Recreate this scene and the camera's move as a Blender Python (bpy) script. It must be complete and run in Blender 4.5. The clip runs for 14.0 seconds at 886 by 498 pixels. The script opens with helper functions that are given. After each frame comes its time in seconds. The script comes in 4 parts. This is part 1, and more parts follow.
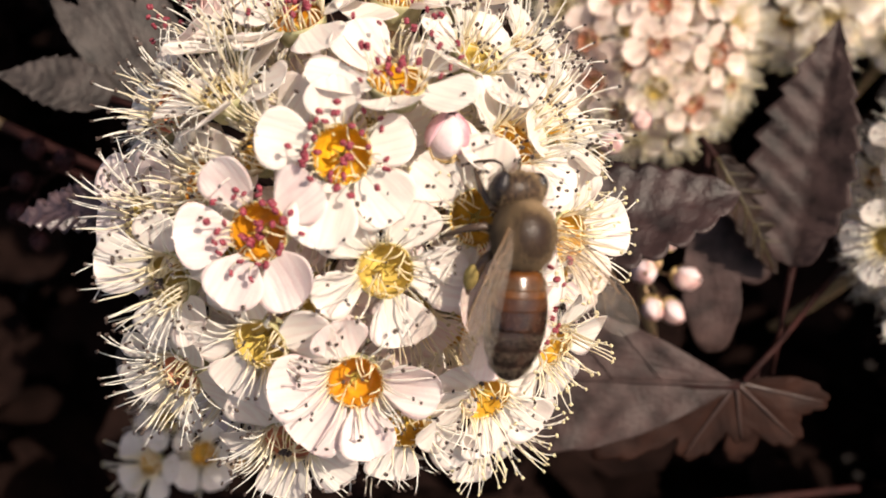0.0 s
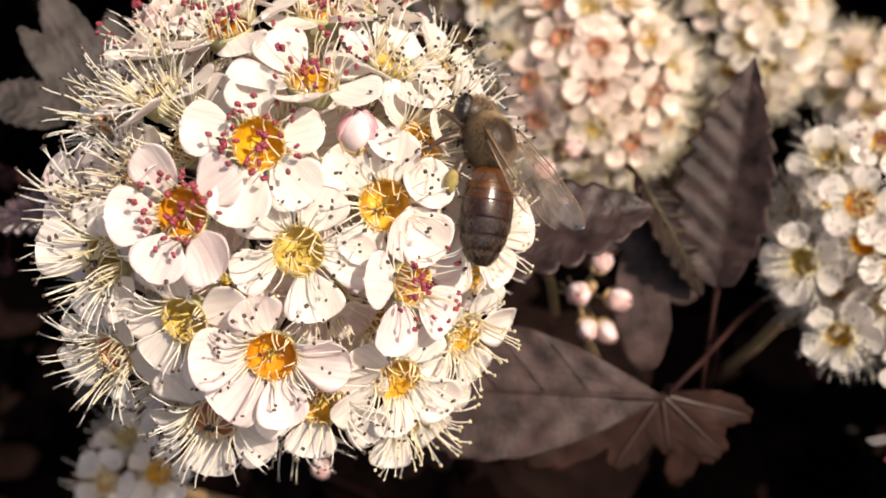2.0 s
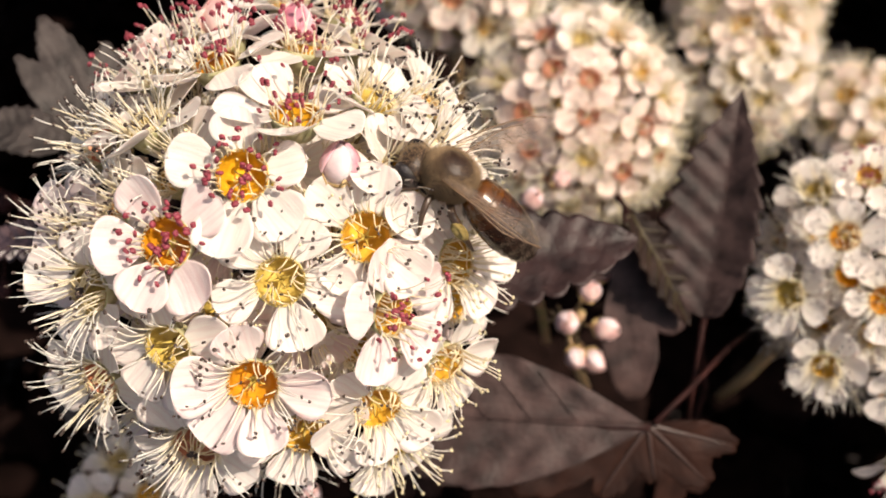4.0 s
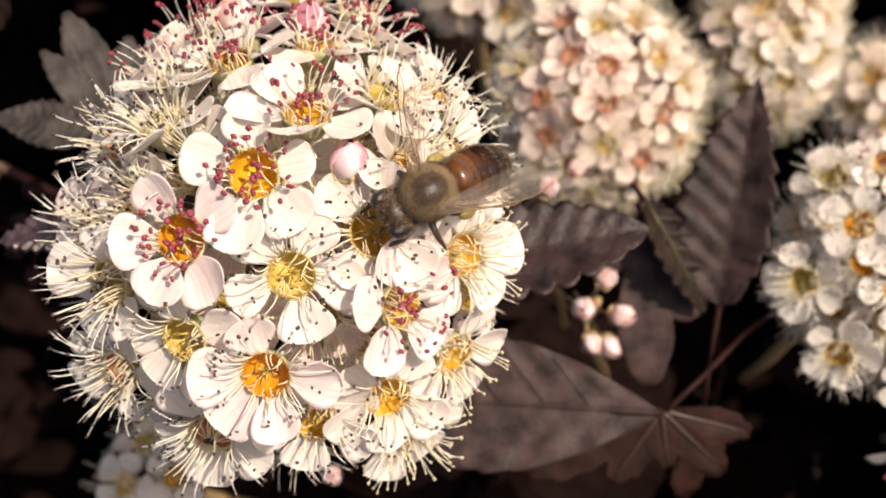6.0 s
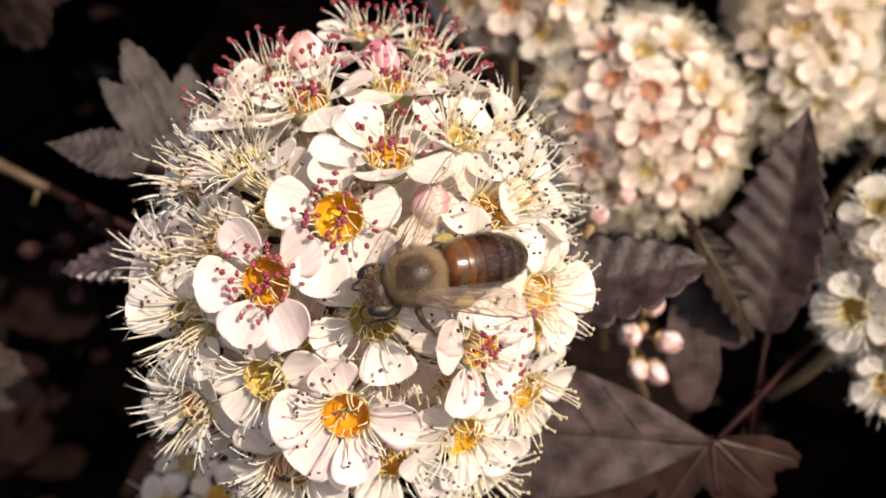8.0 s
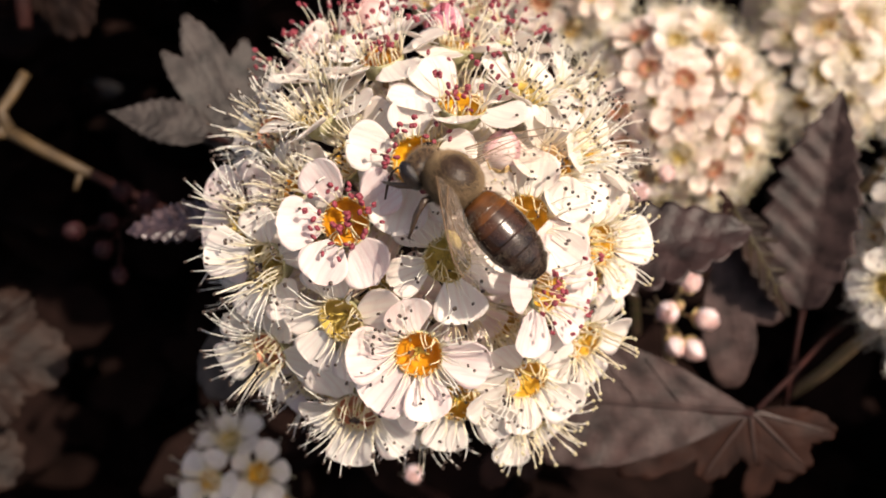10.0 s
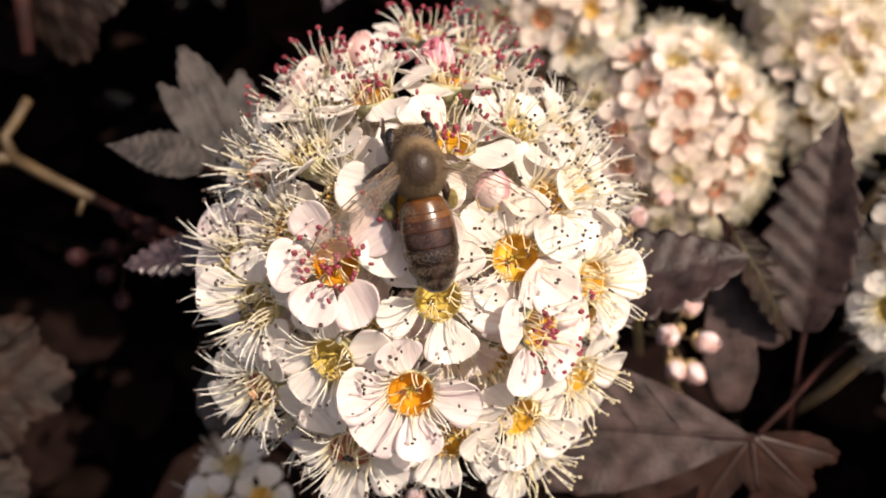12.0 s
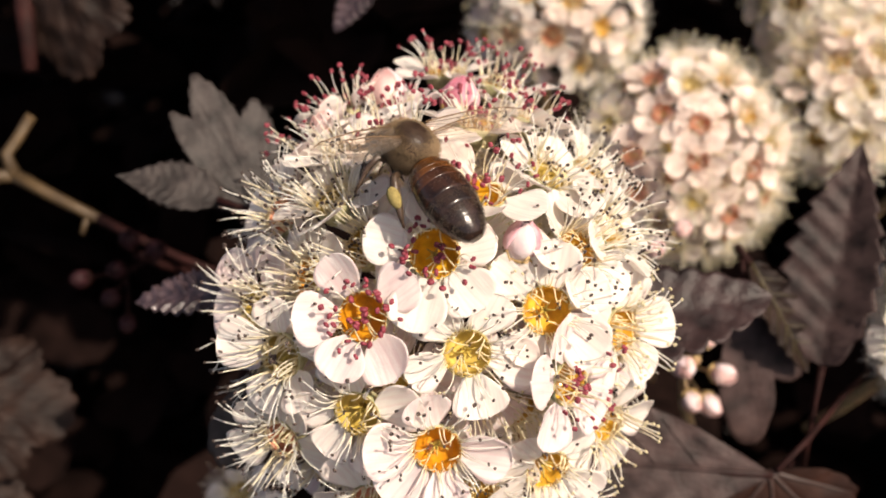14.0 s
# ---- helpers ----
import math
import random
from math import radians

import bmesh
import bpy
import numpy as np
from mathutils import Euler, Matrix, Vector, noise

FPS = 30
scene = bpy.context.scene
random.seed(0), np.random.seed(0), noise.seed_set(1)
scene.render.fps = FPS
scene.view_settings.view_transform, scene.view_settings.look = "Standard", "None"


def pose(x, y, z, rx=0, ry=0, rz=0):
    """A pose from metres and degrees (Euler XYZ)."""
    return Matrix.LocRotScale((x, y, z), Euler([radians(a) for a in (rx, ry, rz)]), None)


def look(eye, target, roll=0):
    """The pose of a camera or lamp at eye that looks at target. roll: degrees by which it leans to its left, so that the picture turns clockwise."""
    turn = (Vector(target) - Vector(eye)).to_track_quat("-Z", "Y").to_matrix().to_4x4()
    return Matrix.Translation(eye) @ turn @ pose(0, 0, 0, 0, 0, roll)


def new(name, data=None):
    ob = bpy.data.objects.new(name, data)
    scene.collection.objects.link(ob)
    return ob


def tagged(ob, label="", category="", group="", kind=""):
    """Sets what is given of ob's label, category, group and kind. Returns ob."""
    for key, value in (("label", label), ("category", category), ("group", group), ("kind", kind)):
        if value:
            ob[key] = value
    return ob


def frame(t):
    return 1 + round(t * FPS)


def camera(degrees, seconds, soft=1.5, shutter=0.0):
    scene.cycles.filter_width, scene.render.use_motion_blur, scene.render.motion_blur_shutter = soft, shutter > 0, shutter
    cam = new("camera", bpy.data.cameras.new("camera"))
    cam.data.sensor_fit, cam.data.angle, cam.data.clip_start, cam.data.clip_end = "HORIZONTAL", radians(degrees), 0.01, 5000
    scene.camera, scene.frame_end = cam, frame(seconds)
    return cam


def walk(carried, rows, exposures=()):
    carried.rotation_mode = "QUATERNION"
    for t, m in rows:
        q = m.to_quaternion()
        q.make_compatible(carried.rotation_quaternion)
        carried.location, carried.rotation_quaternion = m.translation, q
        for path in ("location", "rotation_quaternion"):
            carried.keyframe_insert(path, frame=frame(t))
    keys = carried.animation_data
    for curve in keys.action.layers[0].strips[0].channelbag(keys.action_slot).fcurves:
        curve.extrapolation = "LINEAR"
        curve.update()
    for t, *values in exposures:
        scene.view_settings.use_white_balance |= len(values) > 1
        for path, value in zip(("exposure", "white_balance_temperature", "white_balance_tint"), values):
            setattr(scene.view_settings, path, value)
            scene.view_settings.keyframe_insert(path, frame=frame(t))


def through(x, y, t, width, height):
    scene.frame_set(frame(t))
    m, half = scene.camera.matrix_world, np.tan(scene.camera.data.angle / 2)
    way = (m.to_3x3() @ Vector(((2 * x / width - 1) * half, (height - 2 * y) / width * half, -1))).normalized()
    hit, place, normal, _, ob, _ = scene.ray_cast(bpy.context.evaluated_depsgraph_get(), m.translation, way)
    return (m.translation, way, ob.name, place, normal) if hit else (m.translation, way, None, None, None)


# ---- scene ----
cam = camera(48.0, 14.0, soft=1.8)
cam.data.dof.use_dof = True
cam.data.dof.focus_distance = 0.066
cam.data.dof.aperture_fstop = 46.0

# seconds, eye, target, roll
PATH = [
    (0, (0.00615, -0.04974, 0.85064), (0.00612, -0.00207, 0.79937), 1.15),
    (0.5, (0.00782, -0.05404, 0.84908), (0.00585, -0.00453, 0.79962), 0.20),
    (1, (0.00821, -0.05590, 0.84899), (0.00763, -0.00604, 0.79986), 1.10),
    (1.5, (0.01341, -0.05425, 0.85163), (0.01364, -0.00335, 0.80358), 1.95),
    (2, (0.01174, -0.05769, 0.85093), (0.01206, -0.00639, 0.80330), 1.73),
    (2.5, (0.01301, -0.05838, 0.85225), (0.01338, -0.00643, 0.80534), 1.83),
    (3, (0.01288, -0.05896, 0.85012), (0.01345, -0.00620, 0.80413), 2.56),
    (3.2, (0.01236, -0.05803, 0.85146), (0.01252, -0.00560, 0.80508), 2.10),
    (5.3, (0.01568, -0.05884, 0.85237), (0.01553, -0.00654, 0.80584), 2.13),
    (5.5, (0.01576, -0.05942, 0.85194), (0.01568, -0.00733, 0.80517), 2.11),
    (6, (0.01514, -0.05846, 0.85419), (0.01281, -0.00726, 0.80651), 0.23),
    (6.5, (0.01395, -0.05710, 0.85400), (0.01221, -0.00562, 0.80660), 0.92),
    (7, (0.01433, -0.05777, 0.85585), (0.01212, -0.00629, 0.80846), 0.36),
    (7.5, (0.01434, -0.05874, 0.85525), (0.01311, -0.00716, 0.80795), 1.35),
    (8, (0.00952, -0.05709, 0.85661), (0.00719, -0.00588, 0.80894), 0.60),
    (8.5, (0.00860, -0.05680, 0.85610), (0.00664, -0.00598, 0.80800), 0.81),
    (8.7, (0.00791, -0.05783, 0.85376), (0.00545, -0.00679, 0.80591), 0.88),
    (10.8, (0.00424, -0.06396, 0.85507), (0.00207, -0.01129, 0.80902), 1.23),
    (11, (0.00533, -0.06400, 0.85577), (0.00137, -0.01295, 0.80804), -0.51),
    (11.5, (0.00455, -0.06198, 0.85793), (0.00122, -0.00949, 0.81175), -0.18),
    (12, (0.00619, -0.06153, 0.85600), (0.00300, -0.00893, 0.80992), -0.06),
    (12.5, (0.00407, -0.06227, 0.85568), (0.00075, -0.00986, 0.80939), -0.02),
    (13, (0.00404, -0.06282, 0.85671), (0.00124, -0.01032, 0.81049), 0.29),
    (13.5, (0.00324, -0.06139, 0.85762), (-0.00007, -0.00868, 0.81167), 0.32),
    (14, (0.00327, -0.05767, 0.85779), (0.00075, -0.00529, 0.81143), 0.76),
]
walk(cam, [(t, look(eye, target, roll)) for t, eye, target, roll in PATH], [(0, 0.36, 7380, 13), (14, 0.36, 7380, 13)])

# ---- light ----
# Axes of the main flower head: its right, its upper side and its outward face.
RIGHT = Vector((0.9993, 0.0187, 0.0337))
UP = Vector((-0.0377, 0.6568, 0.7531))
OUT = Vector((-0.0081, -0.7538, 0.6570))
HEART = Vector((0.0, 0.0, 0.8))
MM = 0.001
SUN = (0.50 * RIGHT + 0.36 * UP + 0.785 * OUT).normalized()

world = bpy.data.worlds.new("sky")
scene.world = world
world.use_nodes = True
sky = world.node_tree.nodes.new("ShaderNodeTexSky")
sky.sky_type = "NISHITA"
sky.sun_disc = False
sky.air_density, sky.dust_density, sky.ozone_density = 0.6, 3.0, 0.6
sky.sun_elevation = math.asin(SUN.z)
sky.sun_rotation = math.atan2(SUN.x, SUN.y)
world.node_tree.links.new(sky.outputs[0], world.node_tree.nodes["Background"].inputs[0])
world.node_tree.nodes["Background"].inputs[1].default_value = 0.12
sun = new("sun", bpy.data.lights.new("sun", "SUN"))
sun.data.energy = 4.6
sun.data.angle = radians(0.5)
sun.data.color = (1.0, 0.93, 0.85)
sun.matrix_basis = look(HEART + SUN * 3, HEART)


def spot(r, u, o):
    """A place in metres from millimetres along the flower head's axes."""
    return HEART + (RIGHT * r + UP * u + OUT * o) * MM


def upright(place, axis, spin=0.0):
    """A pose at a place with its z along an axis, turned about it by degrees; at spin 0 its x lies along RIGHT."""
    z = axis.normalized()
    x = RIGHT - z * RIGHT.dot(z)
    if x.length < 0.2:
        x = OUT * -1 - z * (OUT * -1).dot(z)
    x.normalize()
    y = z.cross(x)
    m = Matrix((x, y, z)).transposed().to_4x4()
    return Matrix.Translation(place) @ m @ Matrix.Rotation(radians(spin), 4, "Z")


# ---- materials ----
def material(name, color, rough=0.5, vary=0.15, scale=900.0, bump=0.2, bump_scale=4000.0, tint=None, coat=0.0, through=0.0,
             metal=0.0, alpha=1.0, spread=0.0, spec=0.5):
    """A surface with mottling at one size, fine relief at another, and a shift of brightness from piece to piece."""
    m = bpy.data.materials.new(name)
    m.use_nodes = True
    n, ln = m.node_tree.nodes, m.node_tree.links
    b = n["Principled BSDF"]
    b.inputs["Roughness"].default_value = rough
    b.inputs["Metallic"].default_value = metal
    b.inputs["Coat Weight"].default_value = coat
    b.inputs["Alpha"].default_value = alpha
    b.inputs["Specular IOR Level"].default_value = spec
    co = n.new("ShaderNodeTexCoord")
    big = n.new("ShaderNodeTexNoise")
    big.inputs["Scale"].default_value = scale
    big.inputs["Detail"].default_value = 5
    ln.new(co.outputs["Object"], big.inputs["Vector"])
    ramp = n.new("ShaderNodeValToRGB")
    dark = tuple(c * (1 - vary) for c in color)
    light = tuple(min(1.0, c * (1 + vary)) for c in (tint or color))
    ramp.color_ramp.elements[0].position, ramp.color_ramp.elements[1].position = 0.3, 0.7
    ramp.color_ramp.elements[0].color, ramp.color_ramp.elements[1].color = (*dark, 1), (*light, 1)
    ln.new(big.outputs["Fac"], ramp.inputs["Fac"])
    last = ramp.outputs["Color"]
    if spread:
        info = n.new("ShaderNodeObjectInfo")
        hsv = n.new("ShaderNodeHueSaturation")
        rng = n.new("ShaderNodeMapRange")
        rng.inputs["To Min"].default_value, rng.inputs["To Max"].default_value = 1 - spread, 1 + spread
        ln.new(info.outputs["Random"], rng.inputs["Value"])
        ln.new(rng.outputs[0], hsv.inputs["Value"])
        ln.new(last, hsv.inputs["Color"])
        last = hsv.outputs[0]
    ln.new(last, b.inputs["Base Color"])
    if bump:
        fine = n.new("ShaderNodeTexNoise")
        fine.inputs["Scale"].default_value = bump_scale
        fine.inputs["Detail"].default_value = 3
        ln.new(co.outputs["Object"], fine.inputs["Vector"])
        bp = n.new("ShaderNodeBump")
        bp.inputs["Strength"].default_value = bump
        bp.inputs["Distance"].default_value = 0.0001
        ln.new(fine.outputs["Fac"], bp.inputs["Height"])
        ln.new(bp.outputs[0], b.inputs["Normal"])
    if through:
        tr = n.new("ShaderNodeBsdfTranslucent")
        ln.new(last, tr.inputs["Color"])
        mix = n.new("ShaderNodeMixShader")
        mix.inputs[0].default_value = through
        ln.new(b.outputs[0], mix.inputs[1])
        ln.new(tr.outputs[0], mix.inputs[2])
        ln.new(mix.outputs[0], n["Material Output"].inputs["Surface"])
    return m


def ringed(m, near, far, r0, r1, axis="XY"):
    """Shifts a material's colour from one near the object's axis to another further out (distances in metres)."""
    n, ln = m.node_tree.nodes, m.node_tree.links
    b = n["Principled BSDF"]
    old = b.inputs["Base Color"].links[0].from_socket
    co = n.new("ShaderNodeTexCoord")
    flat = n.new("ShaderNodeVectorMath")
    flat.operation = "MULTIPLY"
    flat.inputs[1].default_value = (1, 1, 0)
    ln.new(co.outputs["Object"], flat.inputs[0])
    size = n.new("ShaderNodeVectorMath")
    size.operation = "LENGTH"
    ln.new(flat.outputs[0], size.inputs[0])
    rng = n.new("ShaderNodeMapRange")
    rng.inputs["From Min"].default_value, rng.inputs["From Max"].default_value = r0, r1
    ln.new(size.outputs["Value"], rng.inputs["Value"])
    ramp = n.new("ShaderNodeValToRGB")
    ramp.color_ramp.elements[0].color, ramp.color_ramp.elements[1].color = (*near, 1), (*far, 1)
    ln.new(rng.outputs[0], ramp.inputs["Fac"])
    mul = n.new("ShaderNodeMix")
    mul.data_type, mul.blend_type = "RGBA", "MULTIPLY"
    mul.inputs["Factor"].default_value = 1.0
    ln.new(old, mul.inputs[6])
    ln.new(ramp.outputs[0], mul.inputs[7])
    for link in list(n.id_data.links):
        if link.from_socket == old and link.to_node != mul:
            target = link.to_socket
            ln.remove(link)
            ln.new(mul.outputs[2], target)
    return m


def streaked(m, strength=0.35):
    """Fine raised veins along a petal, fanning a little by noise."""
    n, ln = m.node_tree.nodes, m.node_tree.links
    co, mp, no = n.new("ShaderNodeTexCoord"), n.new("ShaderNodeMapping"), n.new("ShaderNodeTexNoise")
    mp.inputs["Scale"].default_value = (220, 2600, 220)
    no.inputs["Scale"].default_value = 1.0
    no.inputs["Detail"].default_value = 2
    ln.new(co.outputs["Object"], mp.inputs[0])
    ln.new(mp.outputs[0], no.inputs["Vector"])
    first = [q for q in n if q.type == "BUMP"][0]
    bp = n.new("ShaderNodeBump")
    bp.inputs["Strength"].default_value, bp.inputs["Distance"].default_value = strength, 0.0002
    ln.new(no.outputs["Fac"], bp.inputs["Height"])
    b = n["Principled BSDF"]
    old = b.inputs["Base Color"].links[0].from_socket
    ramp, mul = n.new("ShaderNodeValToRGB"), n.new("ShaderNodeMix")
    ramp.color_ramp.elements[0].position, ramp.color_ramp.elements[1].position = 0.33, 0.55
    ramp.color_ramp.elements[0].color, ramp.color_ramp.elements[1].color = (0.95, 0.87, 0.88, 1), (1, 1, 1, 1)
    ln.new(no.outputs["Fac"], ramp.inputs["Fac"])
    mul.data_type, mul.blend_type = "RGBA", "MULTIPLY"
    mul.inputs["Factor"].default_value = 1.0
    ln.new(old, mul.inputs[6])
    ln.new(ramp.outputs[0], mul.inputs[7])
    for link in list(ln):
        if link.from_socket == old and link.to_node != mul:
            target = link.to_socket
            ln.remove(link)
            ln.new(mul.outputs[2], target)
    ln.new(first.outputs[0], bp.inputs["Normal"])
    ln.new(bp.outputs[0], n["Principled BSDF"].inputs["Normal"])
    return m


PETAL = material("petal", (0.90, 0.86, 0.80), 0.55, 0.03, 500, 0.25, 5000, tint=(0.92, 0.89, 0.84), through=0.5, spread=0.04, spec=0.3)
PETAL_PINK = material("petal_pinkish", (0.86, 0.74, 0.73), 0.55, 0.04, 450, 0.25, 5000, tint=(0.91, 0.85, 0.82), through=0.5, spread=0.04, spec=0.3)
PETAL_OLD = material("petal_fading", (0.82, 0.68, 0.60), 0.6, 0.10, 450, 0.25, 5000, tint=(0.90, 0.82, 0.75), through=0.46, spread=0.06, spec=0.3)
for petal_kind in (PETAL, PETAL_PINK, PETAL_OLD):
    streaked(petal_kind)
FILAMENT = ringed(material("filament", (0.93, 0.91, 0.85), 0.45, 0.05, 900, 0.0, through=0.5), (1.0, 0.91, 0.66), (1, 1, 1), 0.0012, 0.0026)
FILAMENT_PALE = ringed(material("filament_pale", (0.93, 0.90, 0.83), 0.45, 0.05, 900, 0.0, through=0.45), (1.0, 0.93, 0.72), (1, 1, 1), 0.0012, 0.0034)
FILAMENT_FADED = material("filament_faded", (0.60, 0.36, 0.27), 0.6, 0.2, 900, 0.0, through=0.3)
ANTHER_RED = material("anther_red", (0.22, 0.028, 0.045), 0.55, 0.25, 3000, 0.3, 9000)
ANTHER_BROWN = material("anther_brown", (0.055, 0.035, 0.028), 0.6, 0.3, 3000, 0.3, 9000)
ANTHER_CREAM = material("anther_cream", (0.62, 0.55, 0.34), 0.6, 0.2, 3000, 0.3, 9000)
CUP_ORANGE = material("cup_orange", (0.46, 0.165, 0.010), 0.28, 0.22, 1100, 0.3, 3000, tint=(0.60, 0.27, 0.018), coat=0.3)
CUP_GOLD = material("cup_gold", (0.54, 0.245, 0.012), 0.28, 0.22, 1100, 0.3, 3000, tint=(0.68, 0.37, 0.022), coat=0.3)
CUP_YELLOW = material("cup_yellow", (0.52, 0.26, 0.025), 0.28, 0.25, 1100, 0.3, 3000, tint=(0.64, 0.38, 0.05), coat=0.3)
CUP_GREEN = material("cup_olive", (0.42, 0.28, 0.05), 0.28, 0.25, 1100, 0.3, 3000, tint=(0.55, 0.41, 0.11), coat=0.3)
CUP_BROWN = material("cup_brown", (0.50, 0.165, 0.085), 0.4, 0.25, 1100, 0.3, 3000, tint=(0.64, 0.27, 0.15), coat=0.1)
CUP_OUTSIDE = material("cup_outside", (0.42, 0.40, 0.19), 0.6, 0.2, 900, 0.3, 4000, tint=(0.58, 0.54, 0.34), through=0.25)
STYLE = material("style", (0.46, 0.34, 0.08), 0.45, 0.15, 1500, 0.2, 5000)
STALK = material("stalk", (0.30, 0.27, 0.10), 0.55, 0.25, 700, 0.3, 4000, tint=(0.36, 0.20, 0.12))
BUD = material("bud_pink", (0.52, 0.135, 0.20), 0.5, 0.12, 640, 0.3, 4000, tint=(0.66, 0.28, 0.35), through=0.2)
BUD_LIGHT = material("bud_blush", (0.86, 0.66, 0.68), 0.5, 0.08, 500, 0.3, 4000, tint=(0.92, 0.84, 0.83), through=0.3)
BUD_MIX = material("bud_streaked", (0.50, 0.13, 0.20), 0.5, 0.06, 520, 0.3, 4000, tint=(0.93, 0.82, 0.82), through=0.25)
BUD_ROSE = material("bud_rose", (0.72, 0.36, 0.42), 0.5, 0.12, 520, 0.3, 4000, tint=(0.86, 0.60, 0.63), through=0.2)
BUD_PALE = material("bud_pale", (0.66, 0.36, 0.34), 0.42, 0.2, 420, 0.25, 4000, tint=(0.80, 0.60, 0.54), through=0.12)
# Dark pink with the cluster's half shade put into the colour.
BUD_DARK_SHADED = material("bud_dark_shaded", (0.014, 0.0036, 0.0042), 0.6, 0.3, 420, 0.25, 4000, tint=(0.030, 0.0088, 0.0108), spec=0.15)
CALYX = material("calyx", (0.36, 0.24, 0.10), 0.5, 0.2, 700, 0.3, 4000)
BUD_TONES = {"pink": (BUD, BUD_ROSE, BUD, BUD, BUD_ROSE), "opening": (BUD_MIX, BUD_MIX, BUD_ROSE, BUD_LIGHT, BUD_MIX), "pale": (BUD_PALE, BUD_LIGHT, BUD_PALE), "dark": (BUD_DARK_SHADED,)}
LEAF = material("leaf_purple", (0.017, 0.0092, 0.0082), 0.55, 0.5, 330, 1.0, 2000, tint=(0.042, 0.0255, 0.0235), through=0.06, spread=0.12, spec=0.2)
LEAF_DARK = material("leaf_dark", (0.014, 0.0064, 0.0062), 0.5, 0.5, 320, 1.0, 2400, tint=(0.030, 0.0160, 0.0155), through=0.05, spread=0.1, spec=0.3)
LEAF_CRINKLED = material("leaf_crinkled", (0.030, 0.016, 0.020), 0.34, 0.5, 420, 1.0, 1800, tint=(0.055, 0.036, 0.040), through=0.06, spec=0.6)
LEAF_GREY = material("leaf_greyish", (0.013, 0.0097, 0.0085), 0.6, 0.5, 420, 1.0, 2000, tint=(0.037, 0.030, 0.0275), through=0.06, spread=0.1, spec=0.3)
# Bronze brown, darkened to carry the half shade of the curled leaves.
LEAF_BROWN_SHADED = material("leaf_bronze_shaded", (0.009, 0.0048, 0.0036), 0.6, 0.45, 240, 0.6, 2600, tint=(0.017, 0.009, 0.0065), through=0.06, spread=0.15, spec=0.15)
LEAF_RUSSET = material("leaf_russet", (0.014, 0.0052, 0.0034), 0.6, 0.4, 240, 0.6, 2600, tint=(0.024, 0.0094, 0.0062), through=0.15, spec=0.15)
# Near black: the deep shade inside the shrub is put into this colour.
LEAF_DEEP_SHADE = material("leaf_deep_shade", (0.0050, 0.0025, 0.0021), 0.9, 0.3, 120, 0.5, 1600, tint=(0.0082, 0.0041, 0.0034), spread=0.15, spec=0.04)
VEIN = material("leaf_vein", (0.034, 0.018, 0.014), 0.45, 0.2, 600, 0.2, 3000)
STYLE_DULL = material("leaf_vein_yellow", (0.040, 0.029, 0.009), 0.5, 0.2, 600, 0.2, 3000)
TWIG = material("twig", (0.040, 0.022, 0.008), 0.6, 0.4, 300, 0.5, 2000, tint=(0.070, 0.042, 0.016))
TWIG_RED = material("twig_red", (0.014, 0.0034, 0.0028), 0.7, 0.4, 300, 0.7, 2000, tint=(0.023, 0.0066, 0.0055), spec=0.15)
SOIL = material("soil", (0.014, 0.010, 0.008), 0.95, 0.5, 60, 0.9, 300)
BEE_BLACK = material("bee_black", (0.028, 0.016, 0.011), 0.36, 0.3, 1500, 0.4, 6000, spec=0.25)
BEE_BROWN = material("bee_brown", (0.014, 0.007, 0.005), 0.2, 0.5, 1000, 0.12, 7000, tint=(0.034, 0.014, 0.008))
BEE_ORANGE = material("bee_orange", (0.042, 0.014, 0.005), 0.24, 0.6, 380, 0.1, 6000, tint=(0.12, 0.043, 0.010))
BEE_CHESTNUT = material("bee_chestnut", (0.026, 0.010, 0.005), 0.22, 0.6, 420, 0.1, 6000, tint=(0.052, 0.019, 0.008))
BEE_HAIR = material("bee_hair", (0.36, 0.255, 0.155), 0.8, 0.25, 900, 0.0, through=0.4, spec=0.2)
BEE_SHELL = material("bee_shell", (0.012, 0.007, 0.0055), 0.22, 0.5, 1300, 0.15, 7000, tint=(0.026, 0.014, 0.010))
BEE_BLOOM = material("bee_bloom", (0.17, 0.135, 0.10), 0.8, 0.25, 900, 0.0, spec=0.2)
BEE_FUZZ = material("bee_fuzz", (0.13, 0.088, 0.054), 0.8, 0.25, 900, 0.0, spec=0.2)
BEE_EYE = material("bee_eye", (0.012, 0.009, 0.009), 0.22, 0.2, 2000, 0.5, 14000)
BEE_LEG = material("bee_leg", (0.055, 0.034, 0.022), 0.35, 0.3, 2000, 0.3, 6000)
POLLEN = material("pollen", (0.27, 0.21, 0.07), 0.9, 0.25, 2500, 0.9, 6000)


